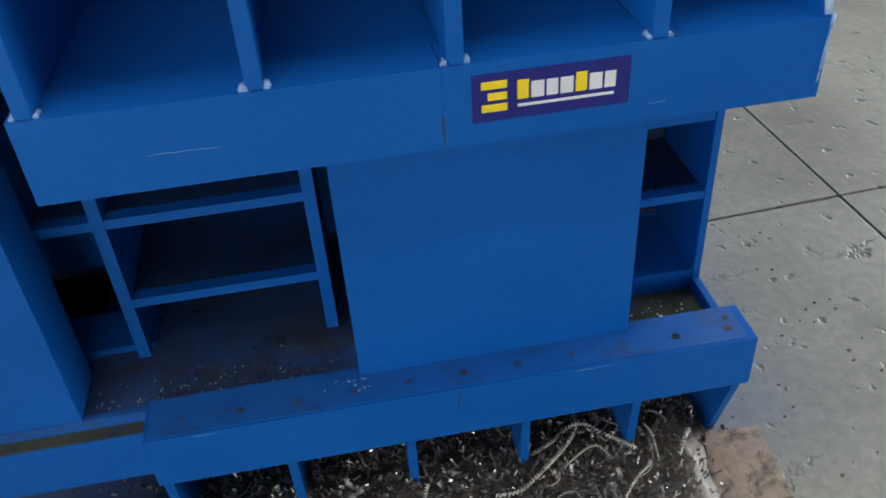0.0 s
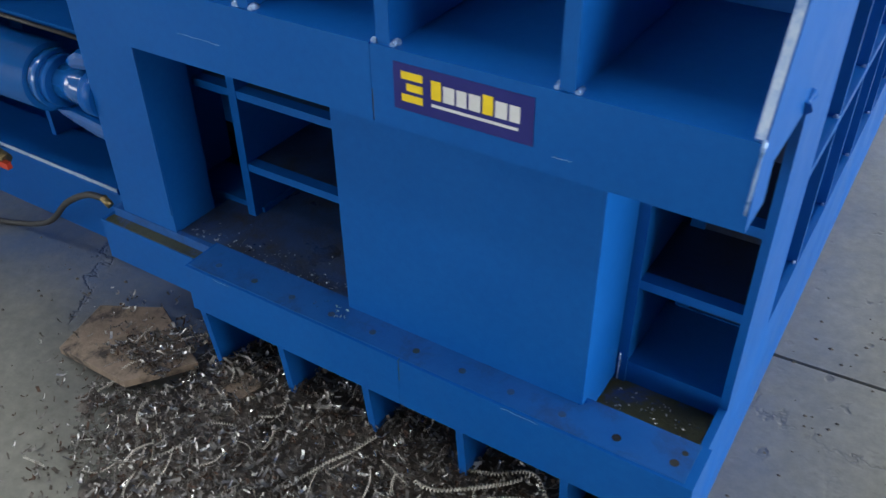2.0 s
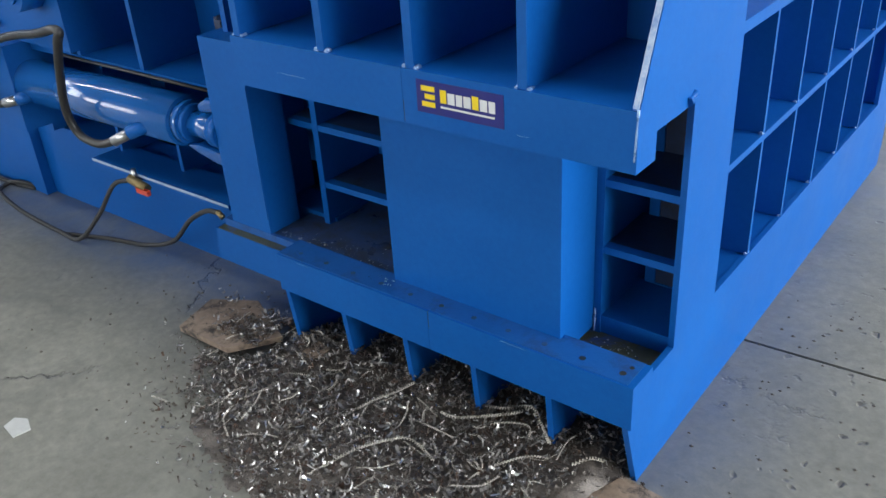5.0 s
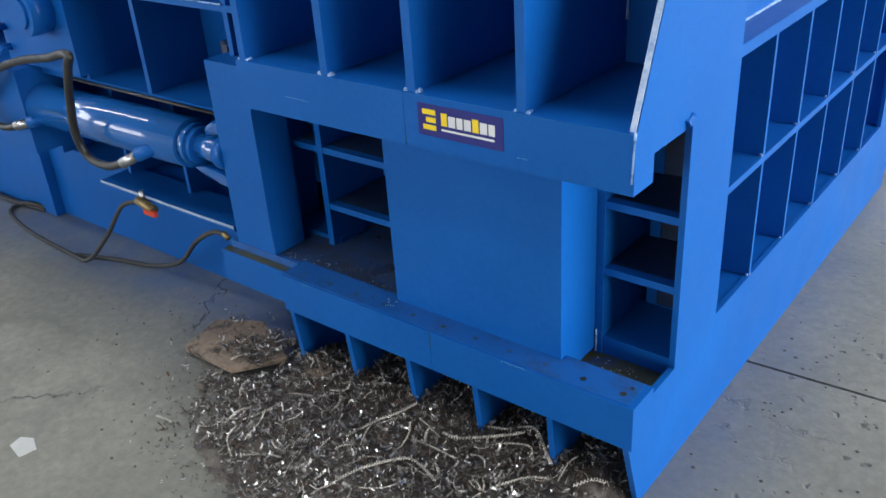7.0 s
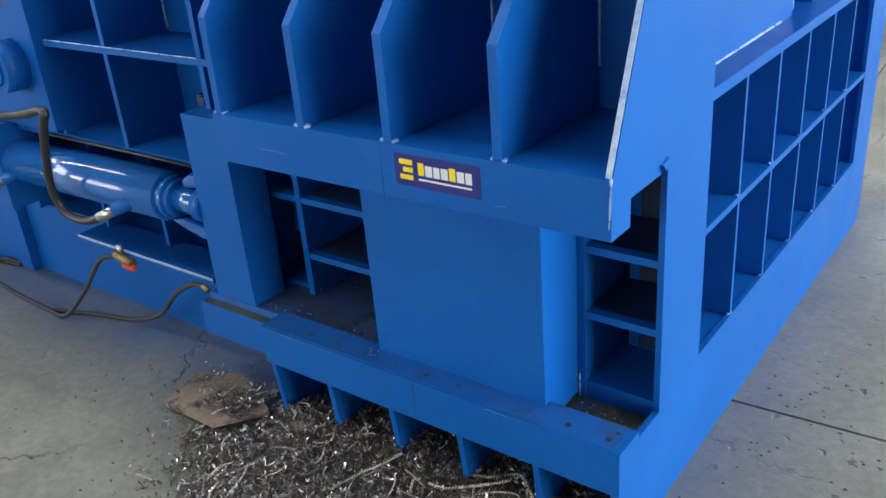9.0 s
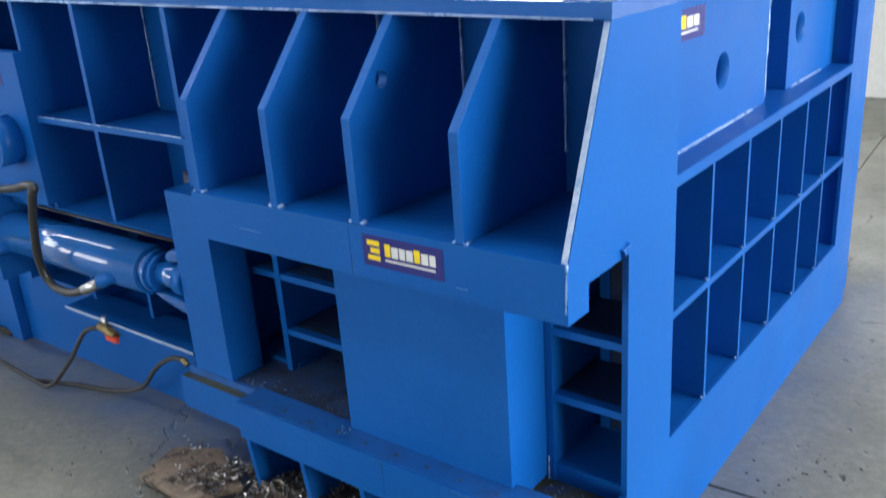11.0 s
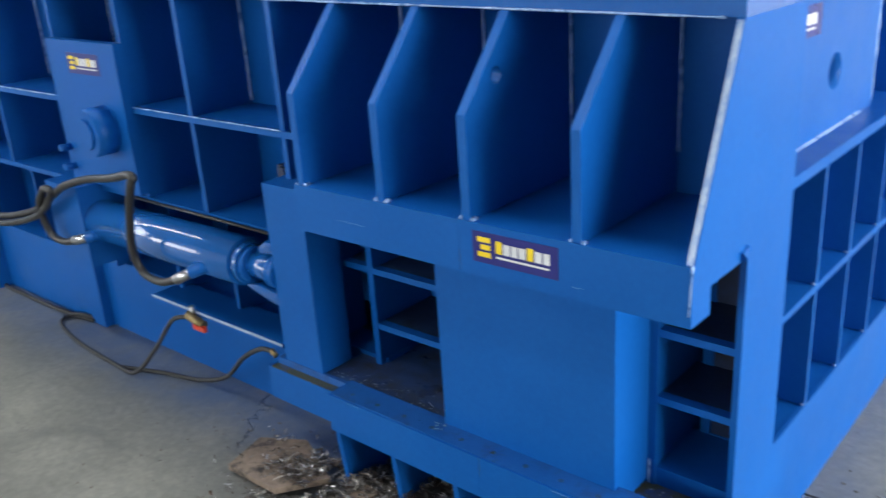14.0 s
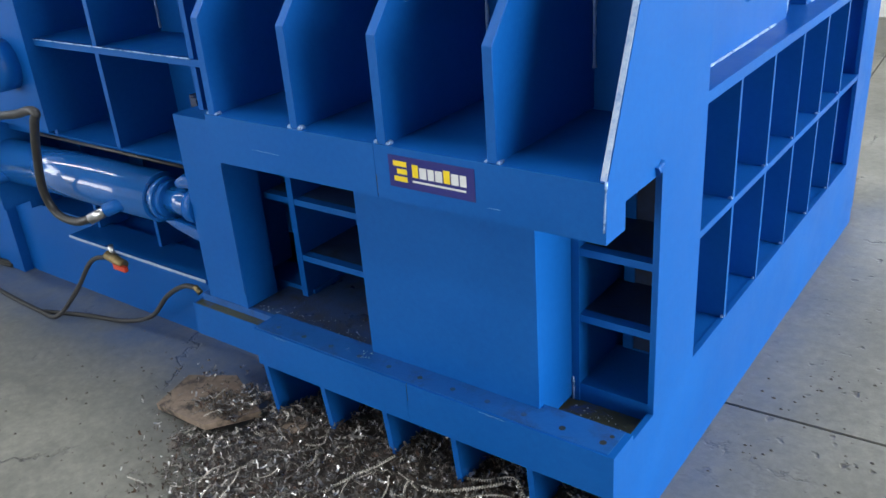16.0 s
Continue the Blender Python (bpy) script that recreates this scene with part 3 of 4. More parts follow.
part("stop_block", boxes((-0.90, -0.832, 0.44, 0.59, 0.60, 0.67)), BLUE, SHEAR, bevel=0.004)
part("carrier_sill", boxes((-0.209, -0.016, 0.282, 0.505, 0.287, 0.340)), BLUE, SHEAR)
# cover plate with its pivot boss
part("cover_plate", boxes((-2.81, -2.305, 0.150, 0.188, 0.80, 1.335)), BLUE, SHEAR, bevel=0.003)
boss = part("pivot_boss", rod(bmesh.new(), (-2.455, 0.150, 1.035), (-2.455, 0.062, 1.035), 0.088, 12), BLUE, SHEAR)
part("pivot_pin", rod(bmesh.new(), (-2.455, 0.062, 1.035), (-2.455, 0.052, 1.035), 0.055, 24), BLUE, boss)
for bx, bz in ((-2.785, 0.86), (-2.785, 0.94)):
    part("bolt", rod(bmesh.new(), (bx, 0.150, bz), (bx, 0.105, bz), 0.015, 6), BLUE, SHEAR)
part("trunnion_block", boxes((-2.93, -2.665, 0.075, 0.30, 0.45, 0.795)), BLUE, SHEAR, bevel=0.006)
# hydraulic cylinder
AX = Vector((-2.789, 0.165, 0.634))
BX = Vector((-1.705, 0.165, 0.648))
CYL = part("cylinder", rod(bmesh.new(), AX, BX, 0.086, 64), BARREL_BLUE, SHEAR)
part("end_cap", rod(bmesh.new(), BX + Vector((0.004, 0, 0)), BX + Vector((0.03, 0, 0)), 0.074, 36), BARREL_BLUE, CYL)
part("rod", rod(bmesh.new(), BX + Vector((0.03, 0, 0)), (-1.51, 0.165, 0.650), 0.046, 28), BARREL_BLUE, CYL)
for up, west in ((1, -1.60), (-1, -1.70)):
    ear = [(west, 0.648 + up * 0.072), ((west - 1.56) / 2, 0.648 + up * 0.094), (-1.55, 0.648 + up * 0.112), (-1.502, 0.648 + up * 0.116),
           (-1.502, 0.648 + up * 0.072), (-1.56, 0.648 + up * 0.064), ((west - 1.56) / 2, 0.648 + up * 0.058)]
    part("clevis_ear", prism("y", 0.132, 0.198, ear), GLOSS_BLUE, SHEAR, bevel=0.014)
part("gland", rod(bmesh.new(), BX + Vector((0.028, 0, 0)), BX + Vector((0.055, 0, 0)), 0.064, 36), BLUE, CYL, bevel=0.004)
part("clevis_boss", rod(bmesh.new(), (-1.545, 0.165, 0.648), (-1.502, 0.165, 0.648), 0.058, 24), BLUE, SHEAR, bevel=0.004)
part("port", rod(bmesh.new(), (-1.835, 0.105, 0.632), (-1.90, 0.060, 0.602), 0.024, 18), BLUE, CYL)
part("port", rod(bmesh.new(), (-2.60, 0.105, 0.605), (-2.65, 0.072, 0.590), 0.024, 18), BLUE, CYL)
part("hose_fitting", rod(bmesh.new(), (-1.89, 0.066, 0.606), (-1.955, 0.028, 0.572), 0.021, 6), STEEL, CYL, "zinc hose fitting")
part("hose_fitting", rod(bmesh.new(), (-2.64, 0.078, 0.593), (-2.71, 0.045, 0.574), 0.021, 6), STEEL, CYL, "zinc hose fitting")
# dark bar drawn in place of the shadow gap under the rail
part("gap_shade_line", rod(bmesh.new(), (-2.45, 0.176, 0.770), (-1.56, 0.176, 0.770), 0.006, 10), RUBBER, SHEAR, "thin dark line standing for the shaded gap")


def hose(points, r, mat=None, name="hydraulic_hose"):
    return part(name, tube(bmesh.new(), smooth_path(points, 10), r, 12), mat or RUBBER, SHEAR, "black rubber hydraulic hose")


hose([(-1.945, 0.033, 0.576), (-2.03, 0.015, 0.552), (-2.125, 0.005, 0.57), (-2.145, -0.01, 0.66), (-2.07, -0.035, 0.81),
      (-1.985, -0.057, 0.935), (-1.955, -0.06, 0.972), (-2.0, -0.057, 0.975), (-2.12, -0.045, 0.945), (-2.36, -0.02, 0.90), (-2.60, 0.0, 0.835), (-2.76, 0.01, 0.76),
      (-3.0, 0.03, 0.66), (-3.38, 0.035, 0.575), (-3.72, 0.05, 0.58), (-3.95, 0.09, 0.65), (-4.15, 0.16, 0.74), (-4.29, 0.28, 0.80), (-4.30, 0.55, 0.86)], 0.0150)
hose([(-2.70, 0.048, 0.575), (-2.79, 0.035, 0.558), (-2.865, 0.025, 0.585), (-2.86, 0.0, 0.70), (-2.76, -0.014, 0.800), (-2.70, -0.012, 0.80),
      (-2.80, 0.0, 0.72), (-3.0, 0.01, 0.63), (-3.38, 0.02, 0.545), (-3.72, 0.03, 0.55), (-3.97, 0.07, 0.63), (-4.17, 0.15, 0.73), (-4.31, 0.28, 0.80), (-4.32, 0.55, 0.87)], 0.0150)
valve = part("valve_body", rod(bmesh.new(), (-2.10, 0.135, 0.355), (-2.00, 0.135, 0.335), 0.018, 8), BRASS, SHEAR, "small brass valve")
part("valve_handle", boxes((-2.045, -1.975, 0.115, 0.130, 0.318, 0.338)), RED, valve, "red valve handle", bevel=0.003)
part("valve_stem", rod(bmesh.new(), (-2.08, 0.145, 0.35), (-2.08, 0.145, 0.395), 0.010, 10), STEEL, valve)
part("nipple", rod(bmesh.new(), (-1.585, 0.125, 0.355), (-1.560, 0.125, 0.338), 0.010, 10), BRASS, SHEAR, "brass grease nipple")

# bare scratches along the lintel and beam edges
sc = random.Random(17)
for x0, x1, y, z in ((-1.02, -0.92, -0.0004, 0.965), (-0.28, -0.25, -0.0004, 0.938), (-0.36, -0.28, 0.0256, 0.353), (-1.10, -1.05, 0.0256, 0.353)):
    pts = [Vector((x0 + (x1 - x0) * k / 8, y, z + sc.uniform(-0.0012, 0.0012))) for k in range(9)]
    part("scratch", tube(bmesh.new(), pts, 0.0004, 5), WELD, SHEAR)
# stickers: plain shapes in the label's colours


def label_plate(y, x0, x1, z0, z1, axis="y", cut=0.0):
    """A navy label with a yellow mark, seven blocks and a thin line below them. Drawn on the face y (or on the face x)."""
    w, h = x1 - x0, z1 - z0

    def flat(u0, u1, v0, v1, d):
        if axis == "y":
            return boxes((x0 + w * u0, x0 + w * u1, y - d, y - 0.0002, z0 + h * v0, z0 + h * v1))
        return boxes((y + 0.0002, y + d, x0 + w * u0, x0 + w * u1, z0 + h * v0, z0 + h * v1))
    st = part("sticker", flat(cut, 1, 0, 1, 0.0010), NAVY, SHEAR, "navy label with yellow and white shapes")
    if not cut:
        for u0, u1, v0, v1 in ((0.06, 0.22, 0.68, 0.84), (0.10, 0.22, 0.44, 0.60), (0.06, 0.22, 0.20, 0.36)):
            part("mark", flat(u0, u1, v0, v1, 0.0016 + v0 * 0.0002), YELLOW, st)
    widths = (0.085, 0.095, 0.085, 0.095, 0.085, 0.095, 0.085)
    u = 0.285
    for k, ww in enumerate(widths):
        if u > cut:
            part("block", flat(u, u + ww - 0.014, 0.40, 0.80 if k in (0, 4) else 0.74, 0.0016), YELLOW if k in (0, 4) else WHITE, st)
        u += ww + 0.002
    part("line", flat(max(0.285, cut + 0.02), 0.90, 0.24, 0.30, 0.0016), WHITE, st)


label_plate(0.0, -0.552, -0.312, 0.945, 1.022)
label_plate(0.150, -2.66, -2.425, 1.222, 1.294)
label_plate(-0.08, 0.42, 0.88, 1.37, 1.45, axis="x", cut=0.26)
label_plate(-0.08, 1.95, 2.19, 1.40, 1.48, axis="x")

# weld seams
for fx in FINS:
    for dx in (-0.016, 0.016):
        bm = bmesh.new()
        bead(bm, (fx + dx, 0.004, 1.042), (fx + dx, 0.022, 1.042), 0.0065, rnd)
        part("weld_bead", bm, WELD, SHEAR)
    part("weld_bead", bead(bmesh.new(), (fx + 0.014, BACK - 0.004, 1.14), (fx + 0.014, BACK - 0.004, 1.49), 0.006, rnd, 0.014), WELD, SHEAR)
for rx in WALL_RIBS:
    part("weld_bead", bead(bmesh.new(), (rx + 0.013, BACK - 0.003, 1.13), (rx + 0.013, BACK - 0.003, 1.46), 0.005, rnd, 0.014), WELD, SHEAR)
part("weld_bead", bead(bmesh.new(), (-3.95, 0.187, 1.493), (-0.04, 0.187, 1.493), 0.003, rnd, 0.03), WELD, SHEAR)
part("weld_bead", bead(bmesh.new(), (-0.079, 0.56, 1.086), (-0.079, 1.30, 1.086), 0.0042, rnd, 0.02), WELD, SHEAR)
part("weld_bead", bead(bmesh.new(), (-0.079, 1.68, 1.086), (-0.079, 2.05, 1.086), 0.004, rnd, 0.02), WELD, SHEAR)
part("weld_bead", bead(bmesh.new(), (-0.082, 1.412, 1.10), (-0.082, 1.412, 1.48), 0.005, rnd, 0.02), WELD, SHEAR)
part("weld_bead", bead(bmesh.new(), (-3.90, 0.184, 1.121), (-1.45, 0.184, 1.121), 0.0025, rnd, 0.03), WELD, SHEAR)
for vy in SIDE_RIBS:
    for z in (0.348, 0.722):
        part("weld_bead", bead(bmesh.new(), (-0.008, vy - 0.012, z), (-0.008, vy + 0.012, z), 0.006, rnd, 0.008), WELD, SHEAR)
part("weld_bead", bead(bmesh.new(), (0.0, 0.235, 0.985), (0.0, 0.268, 0.995), 0.011, rnd, 0.008), BLUE, SHEAR)
part("weld_bead", bead(bmesh.new(), (-0.005, 0.0, 0.935), (-0.001, 0.0, 1.045), 0.003, rnd, 0.012), WELD, SHEAR)
part("weld_bead", bead(bmesh.new(), (-0.225, 0.276, 0.29), (-0.225, 0.276, 0.36), 0.003, rnd, 0.008), WELD, SHEAR)
part("weld_bead", bead(bmesh.new(), (-1.315, 0.118, 0.40), (-1.315, 0.118, 0.84), 0.003, rnd, 0.03), BLUE, SHEAR)

# ---- chips and boards in front of the shear ----
def pile_height(x, y):
    """Height of the chip heap."""
    d = ((x + 0.56) / 0.84) ** 2 + ((y + 0.04) / 0.49) ** 2
    e = 0.50 * noise.noise((x * 2.0, y * 2.4, 3.0)) + 0.22 * noise.noise((x * 6, y * 6, 1.0))
    k = max(0.0, 1.0 - d + e) * min(1.0, max(0.0, (-0.02 - x) / 0.09))
    return (0.045 + 0.022 * min(1.0, max(0.0, (y + 0.15) / 0.2))) * min(1.0, k * 1.6) + (0.012 * noise.noise((x * 14, y * 14, 0)) + 0.008 * noise.noise((x * 40, y * 40, 0)) if k > 0 else 0)


bm = bmesh.new()
NX, NY = 150, 76
grid = {}
for i in range(NX + 1):
    for j in range(NY + 1):
        x, y = -1.85 + 1.83 * i / NX, -0.62 + 0.93 * j / NY
        grid[i, j] = bm.verts.new((x, y, pile_height(x, y) - 0.006))
for i in range(NX):
    for j in range(NY):
        bm.faces.new((grid[i, j], grid[i + 1, j], grid[i + 1, j + 1], grid[i, j + 1])).smooth = True
bmesh.ops.delete(bm, geom=[f for f in bm.faces if all(v.co.z < -0.003 for v in f.verts)], context='FACES')
heap = part("chip_heap", bm, CHIPS)
tagged(heap, "low heap of dark oily steel chips on concrete", "metal chips", kind="stuff")


def ground_height(x, y):
    """Top of the heap, or of the plywood that lies beside it."""
    return 0.037 if -1.57 < x < -1.25 and abs(y - 0.01) < 0.09 else max(pile_height(x, y), 0.0)


def chips(name, count, mat, seed, size, label, lift=0.004, spill=0.28):
    """Many small curled ribbons and flakes lying on the heap."""
    r = random.Random(seed)
    verts, faces = [], []
    while count:
        x, y = r.uniform(-1.75, 0.03), r.uniform(-0.60, 0.27)
        d = ((x + 0.57) / 0.88) ** 2 + ((y + 0.04) / 0.49) ** 2 + 0.45 * noise.noise((x * 3, y * 3, 7.0))
        if d > 1.0 and r.random() > spill * max(0.0, 1.7 - d) or (x > -0.03 and y > 0.10) or (x > -0.13 and -0.14 < y < 0.08 and r.random() < 0.8):
            continue
        count -= 1
        z = ground_height(x, y) + r.uniform(0.0, lift)
        s = r.uniform(*size)
        turn = Euler((r.uniform(-0.5, 0.5), r.uniform(-0.5, 0.5), r.uniform(0, 6.28))).to_matrix()
        base = len(verts)
        curl, n, w = r.uniform(0.5, 5.0), r.randint(3, 7), s * r.uniform(0.10, 0.30)
        rad = s / curl
        for k in range(n + 1):
            a = curl * (k / n - 0.5)
            p = Vector((rad * math.sin(a), k / n * s * 0.2, rad * (1 - math.cos(a)) * r.choice((0.6, 1))))
            for side in (-0.5, 0.5):
                verts.append(tuple(turn @ (p + Vector((0, side * w, 0.15 * w * side))) + Vector((x, y, z + w * 0.3))))
            if k:
                b = base + 2 * k
                faces.append((b - 2, b - 1, b + 1, b))
    me = bpy.data.meshes.new(name)
    me.from_pydata(verts, [], faces)
    me.materials.append(mat)
    return tagged(new(name, me), label, "metal chips", kind="stuff")


GREY_CHIP = surface("dull_grey_chip", (0.10, 0.092, 0.085), (0.30, 0.28, 0.26), rough=0.36, metal=0.7, grain=150, patch=25)
RUST = surface("rusty_chip", (0.05, 0.030, 0.022), (0.14, 0.085, 0.06), rough=0.6, metal=0.4, grain=150, patch=20)
chips("dark_chips", 5600, CHIPS, 11, (0.008, 0.030), "dark oily steel chips scattered on concrete")
chips("rusty_chips", 2600, RUST, 12, (0.008, 0.026), "brown rusty steel chips")
chips("bright_chips", 1700, SWARF, 13, (0.007, 0.030), "bright curled steel chips", lift=0.012)
chips("grey_chips", 3200, GREY_CHIP, 14, (0.010, 0.036), "dull grey curled steel chips", lift=0.014)


def long_curl(points, r, pitch=0.0068):
    """A long coiled strand of swarf: a wire wound round the line."""
    line = smooth_path(points, 16)
    coil, dense = [], []
    r *= 1.35
    for p, q in zip(line, line[1:]):
        n = max(1, int((q - p).length / (pitch / 6)))
        dense += [p.lerp(q, k / n) for k in range(n)]
    for k, p in enumerate(dense[:-1]):
        d = (dense[k + 1] - p).normalized()
        s = d.cross(Vector((0, 0, 1))).normalized()
        u = s.cross(d)
        a = k * math.pi / 3
        coil.append(p + (s * math.cos(a) + u * math.sin(a)) * r)
    ob = part("swarf_strand", tube(bmesh.new(), coil, r * 0.50, 5), STRAND)
    return tagged(ob, "long bright coiled strand of steel swarf", "swarf", group="swarf strands on the heap")


def on_heap(*pts):
    return [(x, y, max(pile_height(x, y), 0) + 0.008 + dz) for x, y, dz in pts]


long_curl(on_heap((-0.68, -0.347, 0), (-0.64, -0.25, 0.004), (-0.57, -0.157, 0.006), (-0.52, -0.145, 0.004), (-0.445, -0.17, 0)), 0.0025)
long_curl(on_heap((-0.537, -0.016, 0), (-0.49, -0.02, 0.004), (-0.445, 0.005, 0.004), (-0.36, 0.07, 0.006), (-0.325, 0.116, 0.008)), 0.0027)
long_curl(on_heap((-0.47, 0.055, 0), (-0.40, 0.085, 0.004), (-0.325, 0.116, 0.012), (-0.27, 0.08, 0.006), (-0.215, 0.03, 0.002)), 0.0027)
long_curl(on_heap((-0.13, 0.0, 0), (-0.10, 0.04, 0.008), (-0.076, 0.075, 0.004)), 0.0027)
long_curl(on_heap((-0.775, -0.165, 0), (-0.73, -0.08, 0.006), (-0.70, -0.03, 0.004), (-0.673, 0.037, 0.002)), 0.0025)
long_curl(on_heap((-0.404, 0.0, 0), (-0.36, 0.03, 0.006), (-0.30, 0.06, 0.008), (-0.27, 0.02, 0)), 0.0018)
long_curl(on_heap((-1.10, -0.27, 0), (-1.06, -0.21, 0.004), (-1.05, -0.16, 0.002)), 0.002)
long_curl(on_heap((-0.95, -0.05, 0.0), (-0.91, -0.02, 0.006), (-0.93, 0.03, 0.002)), 0.0018)
long_curl(on_heap((-0.30, -0.10, 0), (-0.24, -0.04, 0.006), (-0.19, 0.0, 0)), 0.002)
long_curl(on_heap((-0.36, -0.22, 0), (-0.29, -0.18, 0.006), (-0.27, -0.12, 0)), 0.0018)


def board(name, outline, z0, z1, label, tilt=(0, 0)):
    bm = prism("z", z0, z1, outline)
    for v in bm.verts:
        v.co.z += tilt[0] * (v.co.x - outline[0][0]) + tilt[1] * (v.co.y - outline[0][1])
    ob = part(name, bm, WOOD, bevel=0.002)
    return tagged(ob, label, "board")


def curls(count, seed, mat, label):
    """Short springy coils of swarf, tangled over the heap."""
    r = random.Random(seed)
    verts, faces = [], []
    while count:
        x, y = r.uniform(-1.50, 0.0), r.uniform(-0.50, 0.20)
        d = ((x + 0.56) / 0.84) ** 2 + ((y + 0.04) / 0.45) ** 2 + 0.45 * noise.noise((x * 3, y * 3, 7.0))
        if d > 1.0 and r.random() > 0.06 or d > 1.6:
            continue
        count -= 1
        z = ground_height(x, y) + r.uniform(0.002, 0.014)
        length, coil, wire = r.uniform(0.018, 0.075), r.uniform(0.0012, 0.0032), r.uniform(0.0005, 0.0010)
        a, tilt, bend = r.uniform(0, 6.28), r.uniform(-0.25, 0.35), r.uniform(-1.4, 1.4)
        pitch = r.uniform(0.004, 0.008)
        n = int(length / pitch * 6)
        centre = Vector((x, y, z))
        for k in range(n + 1):
            h = a + bend * k / n
            ahead = Vector((math.cos(h), math.sin(h), tilt * (1 - 2 * k / n)))
            side = Vector((-math.sin(h), math.cos(h), 0))
            w = k * math.pi / 3
            p = centre + side * (coil * math.cos(w)) + Vector((0, 0, coil * (1 + math.sin(w))))
            out = (side * math.cos(w) + Vector((0, 0, math.sin(w)))) * wire
            b = len(verts)
            verts += [tuple(p + out), tuple(p + ahead * wire), tuple(p - out), tuple(p - ahead * wire)]
            if k:
                faces += [(b - 4 + q, b - 4 + (q + 1) % 4, b + (q + 1) % 4, b + q) for q in range(4)]
            centre = centre + ahead * (length / n)
    me = bpy.data.meshes.new("swarf_curls")
    me.from_pydata(verts, [], faces)
    me.polygons.foreach_set("use_smooth", [True] * len(faces))
    me.materials.append(mat)
    tagged(new("swarf_curls", me), label, "swarf", kind="stuff")


curls(110, 41, STRAND, "tangled bright spring-shaped coils of steel swarf")
curls(170, 42, GREY_CHIP, "tangled dull grey coils of steel swarf")
strand = random.Random(33)
for k in range(34):
    x, y, a, l = strand.uniform(-1.35, -0.08), strand.uniform(-0.40, 0.12), strand.uniform(0, 6.28), strand.uniform(0.025, 0.075)
    c, d, w = math.cos(a) * l, math.sin(a) * l, strand.uniform(-0.6, 0.6)
    if ((x + 0.6) / 0.85) ** 2 + ((y + 0.04) / 0.45) ** 2 < 1:
        long_curl(on_heap((x - c, y - d, 0), (x - d * w, y + c * w, strand.uniform(0.0, 0.012)), (x + c, y + d, 0)), strand.uniform(0.0008, 0.0016), strand.uniform(0.004, 0.006))
board("plywood_offcut", [(-1.575, -0.125), (-1.33, -0.125), (-1.22, 0.02), (-1.46, 0.13), (-1.62, 0.048)], 0.012, 0.034, "dirty brown plywood offcut under steel chips", (0.02, 0.0))
board("plywood_offcut", [(-0.100, -0.110), (0.078, -0.118), (0.092, 0.075), (-0.03, 0.085)], 0.002, 0.020, "dirty pale plywood offcut beside the shear foot")
board("cardboard_scrap", [(-1.09, -0.04), (-1.02, -0.03), (-1.0, 0.03), (-1.07, 0.04)], 0.052, 0.058, "torn reddish cardboard scrap on chips", (0.1, 0.1))
tagged(part("paper_scrap", prism("z", 0.001, 0.006, [(-1.63, -0.73), (-1.56, -0.74), (-1.55, -0.69), (-1.60, -0.67), (-1.64, -0.69)]), WALL), "crumpled pale paper scrap on concrete", "paper scrap")
for k, (x, y, sx, sy, h) in enumerate(((-9.75, 1.85, 0.6, 0.6, 0.55), (-10.0, 2.4, 0.55, 0.5, 0.8))):
    bm = bmesh.new()
    bmesh.ops.create_cube(bm, size=1.0)
    bmesh.ops.subdivide_edges(bm, edges=bm.edges[:], cuts=5, use_grid_fill=True)
    for v in bm.verts:
        q = v.co * (1 - 0.25 * max(0, v.co.length - 0.55)) * (1 + 0.10 * noise.noise(v.co * 4 + Vector((k, 0, 0))))
        v.co = (q.x * sx, q.y * sy, max(0, (q.z + 0.5) * h))
    for f in bm.faces:
        f.smooth = True
    ob = part("white_sack", bm, LIME)
    ob.location = (x, y, 0)
    tagged(ob, "bulging white woven sack on the floor", "sack", group="white sacks")
# stray chips on the bed and floor
bedr = random.Random(21)
verts, faces = [], []
for k in range(420):
    if k < 330 and k % 2:
        continue
    if k < 300:
        x, y, z = bedr.uniform(-1.30, -0.80), 0.140 + abs(bedr.gauss(0, 0.03)), 0.346
    elif k < 340:
        x, y, z = bedr.uniform(-0.86, -0.76), bedr.uniform(0.06, 0.10), 0.3605
    else:
        x, y, z = bedr.uniform(-0.22, -0.05), bedr.uniform(0.14, 0.26), 0.287
    s = bedr.uniform(0.0012, 0.0045)
    a = bedr.uniform(0, 6.28)
    c, d = math.cos(a) * s, math.sin(a) * s
    b = len(verts)
    verts += [(x - c, y - d, z), (x + d * .5, y - c * .5, z + s * .4), (x + c, y + d, z + s * .3), (x - d * .5, y + c * .5, z)]
    faces.append((b, b + 1, b + 2, b + 3))
me = bpy.data.meshes.new("bed_chips")
me.from_pydata(verts, [], faces)
me.materials.append(SWARF)
tagged(new("bed_chips", me), "fine bright chips lying on the oily slide bed", "metal chips", kind="stuff")
verts, faces = [], []
for k in range(260):
    x, y = bedr.choice((bedr.uniform(0.02, 0.5), bedr.uniform(-2.2, -1.2))), bedr.uniform(-0.6, 1.2)
    if -1.6 < x < 0 and y > 0:
        continue
    s = bedr.uniform(0.002, 0.008)
    b = len(verts)
    verts += [(x - s, y, 0.0005), (x, y - s * .7, 0.0005), (x + s, y, 0.0005), (x, y + s * .8, 0.0005), (x, y, s * .8)]
    faces += [(b, b + 1, b + 4), (b + 1, b + 2, b + 4), (b + 2, b + 3, b + 4), (b + 3, b, b + 4)]
me = bpy.data.meshes.new("floor_grit")
me.from_pydata(verts, [], faces)
me.materials.append(CHIPS)
